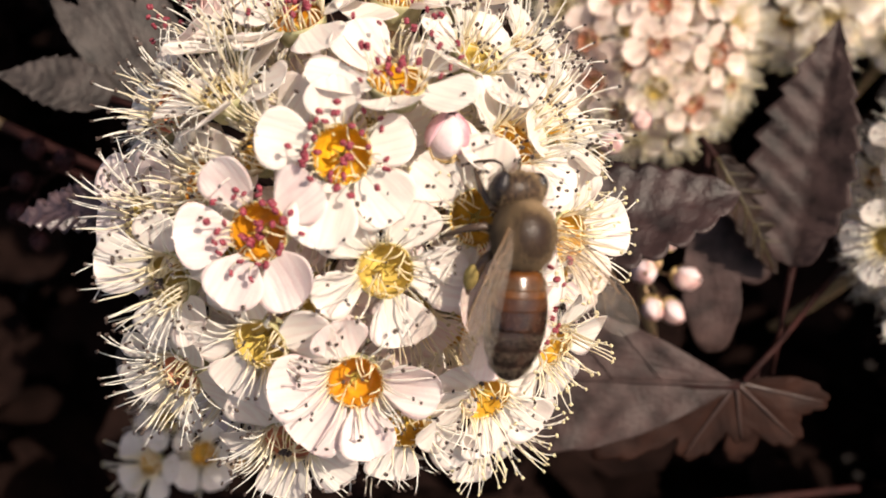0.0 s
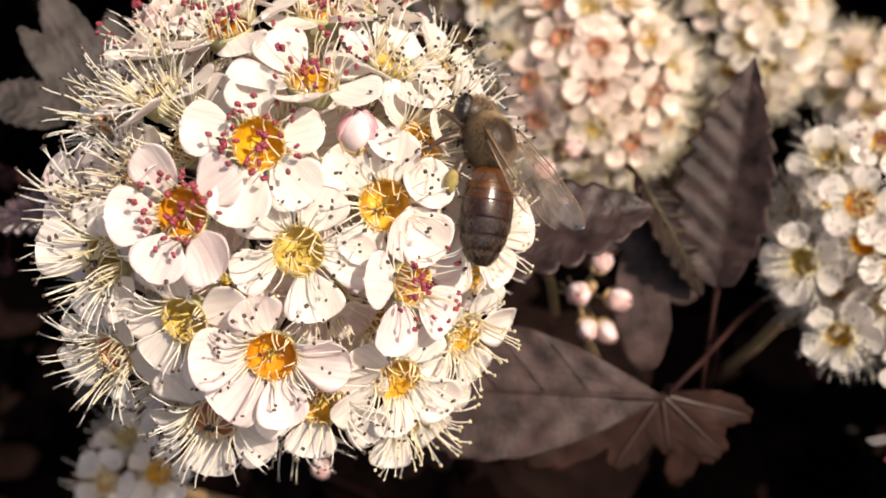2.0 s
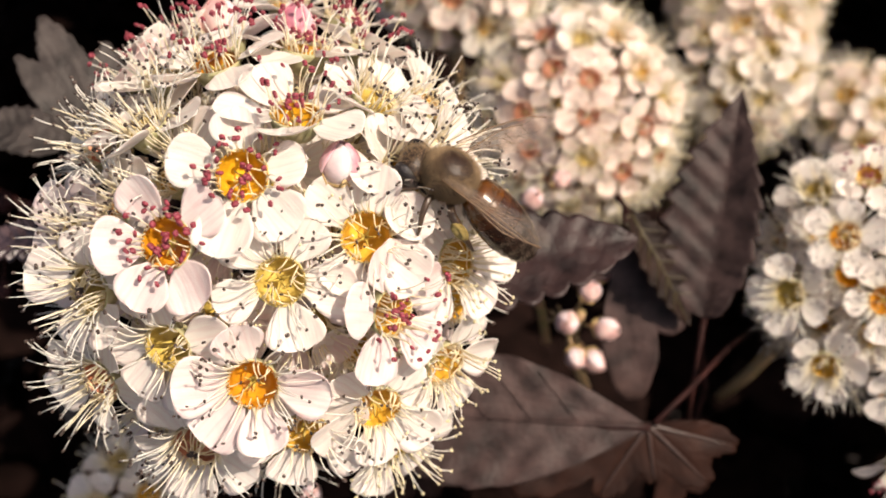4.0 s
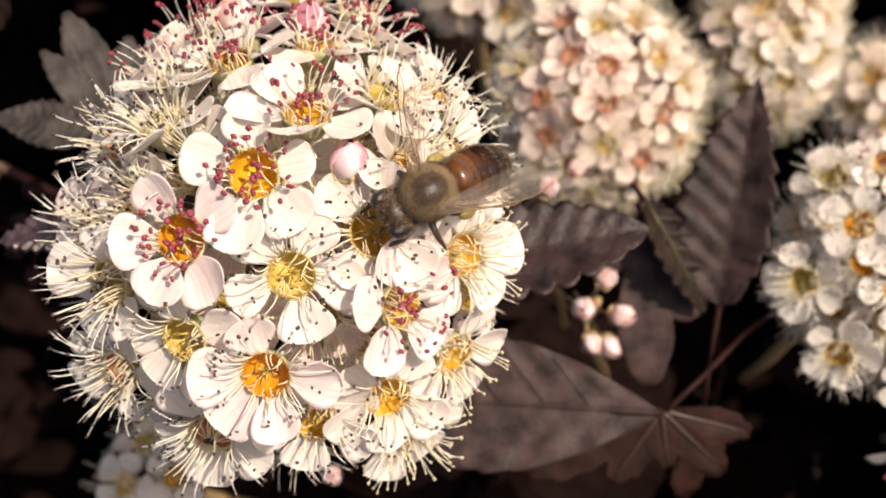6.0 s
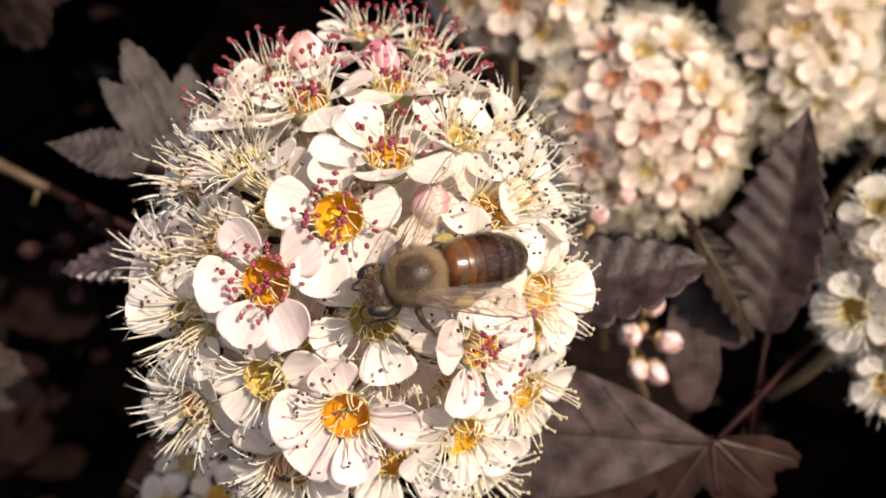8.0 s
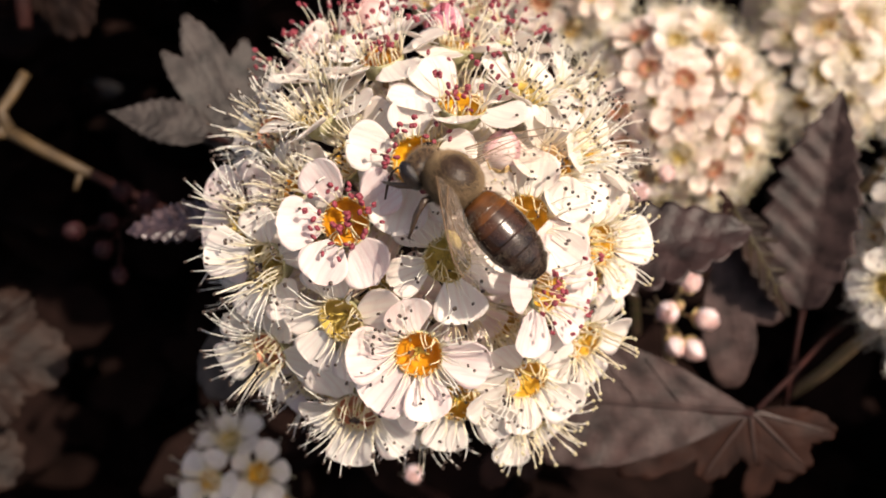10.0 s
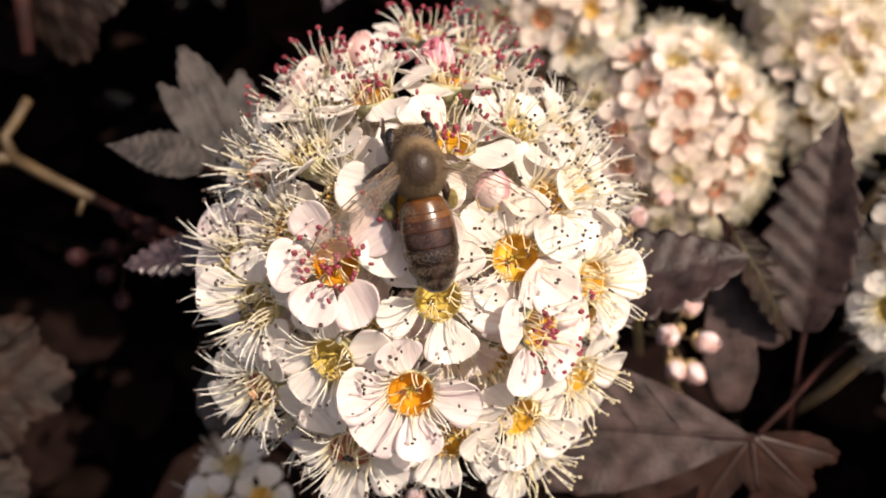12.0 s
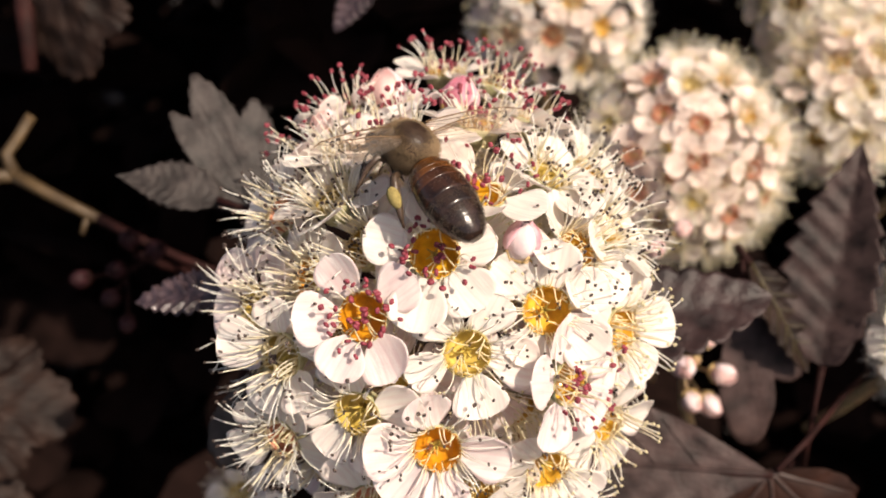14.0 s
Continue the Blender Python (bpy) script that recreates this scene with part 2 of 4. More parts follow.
def wing_surface():
    """A clear, faintly brown membrane with a glossy skin."""
    m = material("wing_membrane", (0.68, 0.60, 0.53), 0.4, 0.2, 600, 0.36, 1400)
    n, ln = m.node_tree.nodes, m.node_tree.links
    clear, gloss, body, skin = n.new("ShaderNodeBsdfTransparent"), n.new("ShaderNodeBsdfGlossy"), n.new("ShaderNodeMixShader"), n.new("ShaderNodeMixShader")
    clear.inputs[0].default_value = (0.95, 0.91, 0.87, 1)
    gloss.inputs["Roughness"].default_value = 0.2
    ln.new([q for q in n if q.type == "BUMP"][0].outputs[0], gloss.inputs["Normal"])
    body.inputs[0].default_value = 0.06
    ln.new(clear.outputs[0], body.inputs[1])
    ln.new(n["Principled BSDF"].outputs[0], body.inputs[2])
    fres = n.new("ShaderNodeFresnel")
    fres.inputs[0].default_value = 1.18
    ln.new(fres.outputs[0], skin.inputs[0])
    ln.new(body.outputs[0], skin.inputs[1])
    ln.new(gloss.outputs[0], skin.inputs[2])
    ln.new(skin.outputs[0], n["Material Output"].inputs["Surface"])
    return m


WING = wing_surface()
WING_VEIN = material("wing_vein", (0.16, 0.095, 0.05), 0.4, 0.2, 2000, 0.0)


# ---- mesh helpers ----
def solid(name, verts, faces, mat, smooth=True):
    me = bpy.data.meshes.new(name)
    me.from_pydata([tuple(v) for v in verts], [], faces)
    me.materials.append(mat)
    me.polygons.foreach_set("use_smooth", [smooth] * len(me.polygons))
    me.update()
    return me


def part(name, me, parent=None, m=None, label="", mat=None):
    """Links a mesh as one object under its thing or part."""
    ob = new(name, me)
    if parent:
        ob.parent = parent
    if m is not None:
        ob.matrix_basis = m
    if mat:
        ob.material_slots[0].link = "OBJECT"
        ob.material_slots[0].material = mat
    return tagged(ob, label)


def thing(name, m, label, category, group="", me=None, kind=""):
    ob = new(name, me)
    if not me:
        ob.empty_display_size = 0.002
    ob.matrix_basis = m
    return tagged(ob, label, category, group, kind)


def lathe(profile, sides=16, wobble=0.0, seed=0):
    """Verts and faces of a turned form, from (radius, height) pairs; ends with radius 0 close to a point ring."""
    rng = random.Random(seed)
    verts, faces = [], []
    for r, z in profile:
        for k in range(sides):
            a = 2 * math.pi * k / sides
            q = r * (1 + wobble * (rng.random() - 0.5))
            verts.append((q * math.cos(a), q * math.sin(a), z))
    for i in range(len(profile) - 1):
        for k in range(sides):
            a, b = i * sides + k, i * sides + (k + 1) % sides
            faces.append((a, b, b + sides, a + sides))
    return verts, faces


def tube(points, radii, sides=5, cap=True):
    """Verts and faces of a tapering tube along points."""
    verts, faces = [], []
    pts = [Vector(p) for p in points]
    side = None
    for i, p in enumerate(pts):
        d = (pts[min(i + 1, len(pts) - 1)] - pts[max(i - 1, 0)]).normalized()
        if side is None:
            side = d.orthogonal().normalized()
        side = (side - d * side.dot(d)).normalized()
        other = d.cross(side)
        for k in range(sides):
            a = 2 * math.pi * k / sides
            verts.append(p + (side * math.cos(a) + other * math.sin(a)) * radii[i])
    for i in range(len(pts) - 1):
        for k in range(sides):
            a, b = i * sides + k, i * sides + (k + 1) % sides
            faces.append((a, b, b + sides, a + sides))
    if cap:
        faces.append(tuple(range(sides))[::-1])
        faces.append(tuple(range(len(verts) - sides, len(verts))))
    return verts, faces


def ball(rx, ry, rz, sides=12, rings=8, centre=(0, 0, 0), shape=None):
    """Verts and faces of an ellipsoid, its poles along y; shape(s) scales the girth along it, s from 0 to 1."""
    verts, faces = [], []
    for i in range(rings + 1):
        s = i / rings
        a = math.pi * s
        g = math.sin(a) * (shape(s) if shape else 1)
        g = max(g, 0.02)
        for k in range(sides):
            b = 2 * math.pi * k / sides
            verts.append((centre[0] + rx * g * math.cos(b), centre[1] - ry * math.cos(a), centre[2] + rz * g * math.sin(b)))
    for i in range(rings):
        for k in range(sides):
            a, b = i * sides + k, i * sides + (k + 1) % sides
            faces.append((a, a + sides, b + sides, b))
    faces.append(tuple(range(sides)))
    faces.append(tuple(range(len(verts) - sides, len(verts)))[::-1])
    return verts, faces


def merge(*pieces):
    verts, faces = [], []
    for v, f in pieces:
        n = len(verts)
        verts += [tuple(p) for p in v]
        faces += [tuple(i + n for i in q) for q in f]
    return verts, faces


# ---- flowers ----
def petal_mesh(name, length, width, seed, mat, cup=0.9, rise=0.25):
    """One rounded, dished petal with a narrow foot and lengthwise folds, thin but with two faces; it lies along +x from the rim of the cup."""
    rng = random.Random(seed)
    nl, nw = 12, 12
    lean, ruffle = rng.uniform(-0.08, 0.08), rng.uniform(0.03, 0.10)
    phase, folds, deep, curl = rng.uniform(0, 6), rng.uniform(3.0, 5.5), rng.uniform(0.02, 0.05), rng.uniform(0.10, 0.34)
    widest = rng.uniform(0.56, 0.64)
    top, low = [], []
    for i in range(nl + 1):
        s = 0.5 * (1 - math.cos(math.pi * (0.06 + 0.94 * i / nl)))
        if s > widest:
            half = width / 2 * math.sqrt(max(0.0, 1 - ((s - widest) / (1 - widest)) ** 2.15))
        else:
            half = width / 2 * (0.30 + 0.70 * math.sin(0.5 * math.pi * (s / widest)) ** 1.15)
        for j in range(nw + 1):
            w = 2 * j / nw - 1
            edge = 1 + 0.025 * s * math.sin(3.1 * w + 2 * phase)
            x = length * s * edge
            y = half * w * (1 + 0.03 * math.sin(6 * s + phase)) + lean * length * s * s
            z = cup * 0.5 * (w * w) * (half / width * 2) ** 1.5 * math.sin(math.pi * min(1, s * 0.85))
            z += rise * length * s - 0.28 * cup * math.sin(math.pi * s) - curl * length * s ** 3 * 0.5 + ruffle * math.sin(4 * w + phase + 3 * s) * s * s
            z += deep * math.sin(folds * w * (1.2 - 0.3 * s) + phase) * min(1, 2.2 * s) * (1.15 - s)
            top.append((x, y, z))
            thick = 0.07 * (1 - 0.75 * s)
            low.append((x, y, z - thick))
    verts = [(a * MM, b * MM, c * MM) for a, b, c in top + low]
    n, row, faces = len(top), nw + 1, []
    for i in range(nl):
        for j in range(nw):
            a = i * row + j
            faces.append((a, a + row, a + row + 1, a + 1))
            faces.append((n + a, n + a + 1, n + a + row + 1, n + a + row))
    edge = [j for j in range(row)] + [i * row + nw for i in range(1, nl + 1)] + [nl * row + j for j in range(nw - 1, -1, -1)] + [i * row for i in range(nl - 1, 0, -1)]
    for a, b in zip(edge, edge[1:] + edge[:1]):
        faces.append((a, b, n + b, n + a))
    return solid(name, verts, faces, mat)


def cup_piece():
    """The flower's cup: a bowl with a rolled rim, and the green calyx outside it."""
    inside = [(0.03, -1.78), (0.7, -1.7), (1.25, -1.35), (1.56, -0.72), (1.68, -0.08), (1.74, 0.06), (1.82, 0.08), (1.90, 0.0), (1.86, -0.25), (1.72, -0.8), (1.42, -1.5), (0.75, -1.95), (0.25, -2.05), (0.2, -2.25)]
    v, f = lathe(inside, 18, 0.03, 3)
    f.append(tuple(range(18))[::-1])
    return [(x * MM, y * MM, z * MM) for x, y, z in v], f


CUP = cup_piece()


def cup_mesh(mat):
    """The cup's coloured bowl, and its pale green outside."""
    me = solid("flower", CUP[0], CUP[1], mat)
    me.materials.append(CUP_OUTSIDE)
    me.polygons.foreach_set("material_index", [1 if 6 * 18 <= n < len(CUP[1]) - 1 else 0 for n in range(len(CUP[1]))])
    return me


CUPS = {k: cup_mesh(m) for k, m in (("orange", CUP_ORANGE), ("gold", CUP_GOLD), ("yellow", CUP_YELLOW), ("olive", CUP_GREEN), ("brown", CUP_BROWN))}
PETALS = {}
for kind, mat in (("white", PETAL), ("pink", PETAL_PINK), ("old", PETAL_OLD)):
    PETALS[kind] = [petal_mesh("petal", 3.5 + 0.13 * (k % 4), 4.0 + 0.19 * ((k * 3) % 4), 40 + k, mat, 0.9 + 0.16 * (k % 5), 0.24 + 0.06 * (k % 3)) for k in range(12)]


def stamen_piece(spread, inward, size, rng, length, angle=0.0):
    """One filament from the rim of the cup that bows outwards, or arches in over the cup like a rib, and its two-lobed anther."""
    curl = rng.random() < inward
    turn = Matrix.Rotation(angle, 3, "Z")
    q = size * rng.uniform(0.8, 1.15)
    if curl:
        far, side = rng.uniform(0.4, 1.25) if rng.random() < 0.7 else rng.uniform(1.25, 2.2), rng.uniform(-0.75, 0.75)
        rise = rng.uniform(0.25, 0.5) + 0.24 * far
        lift = rng.uniform(-0.1, 0.5)
        path = [(1.68, 0, 0.0), (1.58, 0.05 * side, 0.55 * rise), (1.66 - 0.35 * far, 0.25 * side, 0.95 * rise), (1.66 - 0.62 * far, 0.5 * side, rise + 0.1 * lift), (1.66 - 0.84 * far, 0.8 * side, rise + 0.4 * lift), (1.66 - far, side, rise + lift)]
        if size < 0.2 and far < 1.4:
            q *= 0.75 if rng.random() < 0.25 else 0.36
    else:
        tilt = radians(rng.uniform(*spread))
        reach = length * rng.uniform(0.6, 1.15)
        d = Vector((math.sin(tilt), rng.uniform(-0.2, 0.2), math.cos(tilt))).normalized()
        bow, sway, kink = rng.uniform(0.1, 0.75), rng.uniform(-0.28, 0.28), rng.uniform(-0.1, 0.1)
        path = []
        for i in range(6):
            s = i / 5
            path.append(Vector((1.68, 0, 0.0)) + d * reach * s + Vector((-bow * (s - s * s) * 1.3, sway * math.sin(math.pi * s) + kink * math.sin(2 * math.pi * s), 0.35 * math.sin(math.pi * s))))
    pts = [turn @ Vector(p) * MM for p in path]
    r = 0.052 * MM
    fil = tube(pts, [r * 1.35, r * 1.2, r * 1.05, r * 0.95, r * 0.85, r * 0.7], 5)
    tip = pts[-1]
    roll = Euler((rng.uniform(0, 6), rng.uniform(0, 6), rng.uniform(0, 6))).to_matrix()
    q *= MM
    lobes = []
    for side in (-1, 1):
        v, f = ball(q * 0.66, q * 0.95, q * 0.66, 6, 4, (side * q * 0.42, 0, 0))
        lobes.append(([tip + roll @ Vector(p) for p in v], f))
    return fil, merge(*lobes)


def two_tone(name, first, second, mats):
    """A mesh of two pieces, each in its own material."""
    v, f = merge(first, second)
    me = solid(name, v, f, mats[0])
    me.materials.append(mats[1])
    me.polygons.foreach_set("material_index", [0] * len(first[1]) + [1] * len(second[1]))
    return me


# red: fresh anthers near the cup; redtall: the same, upright; open: spent ones spread wide; tall, pale and fringe: long
# count, spread from upright, share curled in, anther size, length, filament, anther
STAMENS = {
    "red": (34, (0, 62), 0.30, 0.265, 2.0, FILAMENT, ANTHER_RED),
    "redtall": (36, (4, 48), 0.34, 0.24, 3.4, FILAMENT, ANTHER_RED),
    "open": (46, (24, 78), 0.32, 0.155, 3.2, FILAMENT, ANTHER_BROWN),
    "tall": (66, (4, 68), 0.26, 0.15, 4.1, FILAMENT, ANTHER_BROWN),
    "edge": (66, (4, 60), 0.12, 0.15, 4.9, FILAMENT, ANTHER_BROWN),
    "faded": (34, (2, 52), 0.45, 0.13, 2.4, FILAMENT_FADED, ANTHER_BROWN),
    "fringe": (66, (0, 72), 0.15, 0.12, 4.8, FILAMENT_PALE, ANTHER_CREAM),
    "pale": (58, (4, 68), 0.20, 0.14, 3.7, FILAMENT_PALE, ANTHER_CREAM),
}
SINGLES, TUFTS = {}, {}
for kind, (count, spread, inward, size, length, fil, ant) in STAMENS.items():
    rng = random.Random(len(kind) * 31 + count)
    SINGLES[kind] = [two_tone("stamen", *stamen_piece(spread, 1.0 if k < 24 * inward else 0.0, size, rng, length), (fil, ant)) for k in range(24)]
    TUFTS[kind] = []
    for k in range(4):
        pieces = [stamen_piece(spread, inward, size, rng, length, 2 * math.pi * (n + rng.uniform(-0.4, 0.4)) / count) for n in range(count)]
        TUFTS[kind].append(two_tone("stamen_tuft", merge(*[p[0] for p in pieces]), merge(*[p[1] for p in pieces]), (fil, ant)))


def style_mesh(seed):
    rng = random.Random(seed)
    pieces = []
    for k in range(5):
        a = 2 * math.pi * k / 5 + rng.uniform(-0.2, 0.2)
        far = rng.uniform(0.5, 0.85)
        pts = [Vector((math.cos(a) * q, math.sin(a) * q, z)) * MM for q, z in ((0.12, -1.25), (0.3 * far, -0.75), (0.62 * far, -0.35), (1.1 * far, -0.1))]
        pieces.append(tube(pts, [0.17 * MM, 0.13 * MM, 0.07 * MM, 0.04 * MM], 5))
    return solid("pistil", *merge(*pieces), STYLE)


STYLES = [style_mesh(k) for k in range(3)]


def stalk_mesh(length, seed, r=0.32):
    rng = random.Random(seed)
    bend = rng.uniform(-0.6, 0.6)
    pts = [Vector((bend * math.sin(math.pi * s), 0.4 * bend * math.sin(2 * math.pi * s), -1.9 - length * s)) * MM for s in (0, 0.25, 0.5, 0.75, 1)]
    return solid("pedicel", *tube(pts, [r * MM * 0.9, r * MM * 0.8, r * MM * 0.8, r * MM * 0.9, r * MM * 1.1], 6), STALK)


STALKS = [stalk_mesh(10.5, k) for k in range(3)]


def add_flower(head, m, cup="yellow", stamens="open", petals="white", seed=0, size=1.0, label="", single=False, turns=()):
    """A five-petalled flower on its stalk, as a part of a flower head."""
    rng = random.Random(seed * 7 + 1)
    fl = part("flower", CUPS[cup], head, m @ Matrix.Scale(size, 4), label)
    for k in range(5):
        a = radians(turns[k] if turns else 72 * k + rng.uniform(-7, 7))
        dip = rng.uniform(-13, 9)
        p = Matrix.Rotation(a, 4, "Z") @ pose(1.65 * MM, 0, rng.uniform(-0.12, 0.06) * MM, rng.uniform(-14, 14), -dip, 0)
        part("petal", rng.choice(PETALS[petals]), fl, p @ Matrix.Scale(rng.uniform(0.82, 1.06), 4))
    turn = Matrix.Rotation(rng.uniform(0, 6.28), 4, "Z")
    if single:
        count = STAMENS[stamens][0]
        for k in range(count):
            a = 2 * math.pi * (k + rng.uniform(-0.4, 0.4)) / count
            part("stamen", rng.choice(SINGLES[stamens]), fl, Matrix.Rotation(a, 4, "Z"))
    else:
        tagged(part("stamen_tuft", TUFTS[stamens][seed % 4], fl, turn), kind="stuff")
    part("pistil", STYLES[seed % 3], fl, turn)
    part("pedicel", STALKS[seed % 3], fl)
    return fl


def bud_girth(q):
    """The bud's half-width at a share of its height, as a share of its widest."""
    return math.sin(math.pi * (0.16 + 0.80 * q)) ** 0.8


def bud_mesh(name, r, length, mat):
    """The closed core of a bud."""
    return solid(name, *scaled(lathe([(max(0.03, 0.86 * r * bud_girth(i / 8)), length * 0.97 * i / 8 - 0.3) for i in range(9)], 12)), mat)


def bud_petal_mesh(r, length, seed, mat):
    """One plump petal wrapped round a bud: one edge tucked under, the other lying over its neighbour, twisted and pointed at the tip."""
    rng = random.Random(seed)
    twist, proud, slack = rng.uniform(34, 62), rng.uniform(0.08, 0.22), rng.uniform(-0.02, 0.10)
    out, inn, n = [], [], 9
    for i in range(n + 1):
        q = i / n
        for j in range(n + 1):
            w = 2 * j / n - 1
            span = 58 * (1 - 0.30 * q ** 3)
            a = radians(span * w + twist * q)
            high = q * (1 - 0.10 * w * w * q)
            g = r * (bud_girth(high) + 0.02) * (0.93 + proud * (w + 1) / 2 + slack * q) + 0.05 * math.sin(4 * w + seed) * q
            for far, rows in ((g, out), (g - 0.10, inn)):
                rows.append((far * math.cos(a), far * math.sin(a), length * high - 0.3))
    m, row, faces = len(out), n + 1, []
    for i in range(n):
        for j in range(n):
            k = i * row + j
            faces += [(k, k + 1, k + row + 1, k + row), (m + k, m + k + row, m + k + row + 1, m + k + 1)]
        for k, f in ((i * row, 0), (i * row + n, 1)):
            faces.append((k, k + row, m + k + row, m + k) if f == 0 else (k + row, k, m + k, m + k + row))
    faces += [(n * row + j, n * row + j + 1, m + n * row + j + 1, m + n * row + j) for j in range(n)]
    return solid("petal", [(x * MM, y * MM, z * MM) for x, y, z in out + inn], faces, mat)


def scaled(piece):
    return [Vector(p) * MM for p in piece[0]], piece[1]


def calyx_mesh(r):
    pieces = [lathe([(0.25 * MM, -1.4 * MM), (0.6 * r * MM, -1.0 * MM), (r * 0.86 * MM, -0.3 * MM), (r * 0.92 * MM, 0.1 * MM), (r * 0.88 * MM, 0.12 * MM), (r * 0.7 * MM, -0.1 * MM)], 14)]
    for k in range(5):
        m = Matrix.Rotation(radians(72 * k), 4, "Z") @ pose(r * 0.93 * MM, 0, -0.1 * MM, 0, 6, 0)
        v = [(0, -0.7, 0), (0, 0.7, 0), (0.12, 0, 1.2), (-0.14, -0.6, 0), (-0.14, 0.6, 0), (-0.03, 0, 1.1)]
        pieces.append(([m @ (Vector(p) * MM) for p in v], [(0, 1, 2), (4, 3, 5), (0, 2, 5, 3), (1, 4, 5, 2)]))
    return solid("calyx", *merge(*pieces), CALYX)


BUDS = {k: bud_mesh("flower_bud", 1.9, 4.2, m[0]) for k, m in BUD_TONES.items()}
BUD_PETALS = {k: [bud_petal_mesh(1.9, 4.2, 3 + n, m[n % len(m)]) for n in range(5)] for k, m in BUD_TONES.items()}
CALYXES = calyx_mesh(2.0)


def add_bud(head, m, kind="pink", size=1.0, label="", calyx=None):
    """A closed bud with its calyx and stalk, as a part of a flower head."""
    b = part("flower_bud", BUDS[kind], head, m @ Matrix.Scale(size, 4), label)
    for k, me in enumerate(BUD_PETALS[kind]):
        part("petal", me, b, Matrix.Rotation(radians(72 * k), 4, "Z"))
    part("calyx", CALYXES, b, mat=calyx)
    part("pedicel", STALKS[0], b, mat=calyx)
    return b


def radial(r, u, o, tilt=(0, 0), spin=0.0, face=2.5):
    """The pose, in a flower head's own space, of a flower at a place (mm) that faces away from the head's heart."""
    p = Vector((r, u, o))
    z = (Vector((p.x, p.y, p.z * 1.2 + face)).normalized() + Vector((tilt[0], tilt[1], 0))).normalized()
    x = Vector((1, 0, 0)) - z * z.x
    if x.length < 0.25:
        x = Vector((0, 0, -1)) - z * -z.z
    x.normalize()
    y = z.cross(x)
    m = Matrix((x, y, z)).transposed().to_4x4()
    return Matrix.Translation(p * MM) @ m @ Matrix.Rotation(radians(spin), 4, "Z")


AXES = Matrix((RIGHT, UP, OUT)).transposed().to_4x4()


def fill_head(head, size, taken, gap, rng, styles, cups, petals, count=120, backmost=-0.75, jitter=0.6, scale=1.0, face=2.5):
    """Further flowers over the rest of a rounded flower head, as evenly as flowers crowd there."""
    made = 0
    for k in range(count):
        z = 1 - (k + 0.5) * (1 - backmost) / count
        a = 2.39996 * k + rng.uniform(-0.15, 0.15)
        q = math.sqrt(max(0, 1 - z * z))
        d = Vector((q * math.cos(a), q * math.sin(a), z))
        p = Vector((d.x * size[0], d.y * size[1], d.z * size[2])) * rng.uniform(1 - 0.03 * jitter, 1 + 0.04 * jitter)
        if any((p - t).length < gap for t in taken):
            continue
        taken.append(p)
        add_flower(head, radial(*p, (rng.uniform(-0.15, 0.15) * jitter, rng.uniform(-0.15, 0.15) * jitter), rng.uniform(0, 72), face), rng.choice(cups), rng.choice(styles), rng.choice(petals), rng.randrange(999), scale * rng.uniform(0.9, 1.02))
        made += 1
    return made


def head_stem(head, toward, length=60.0, r=0.9, bark=STALK):
    pts = [Vector((toward[0] * s, toward[1] * s, toward[2] * s)) * MM * length for s in (0.0, 0.25, 0.5, 0.75, 1.0)]
    pts = [p + Vector((0.0012 * math.sin(5 * i), 0.0008 * i, 0)) for i, p in enumerate(pts)]
    part("stem", solid("stem", *tube(pts, [r * MM] * 5, 8), bark), head)


# ---- ground ----
def ground():
    n, half = 40, 300.0
    verts, faces = [], []
    for i in range(n + 1):
        for j in range(n + 1):
            x, y = (2 * i / n - 1), (2 * j / n - 1)
            x, y = half * x ** 3, half * y ** 3
            near = math.exp(-(x * x + y * y) / 4)
            verts.append((x, y, 0.03 * near * noise.noise((x * 5, y * 5, 0))))
    for i in range(n):
        for j in range(n):
            a = i * (n + 1) + j
            faces.append((a, a + n + 1, a + n + 2, a + 1))
    thing("ground", Matrix(), "dark bare soil in the shade under the shrub", "ground", me=solid("ground", verts, faces, SOIL), kind="structure")


ground()


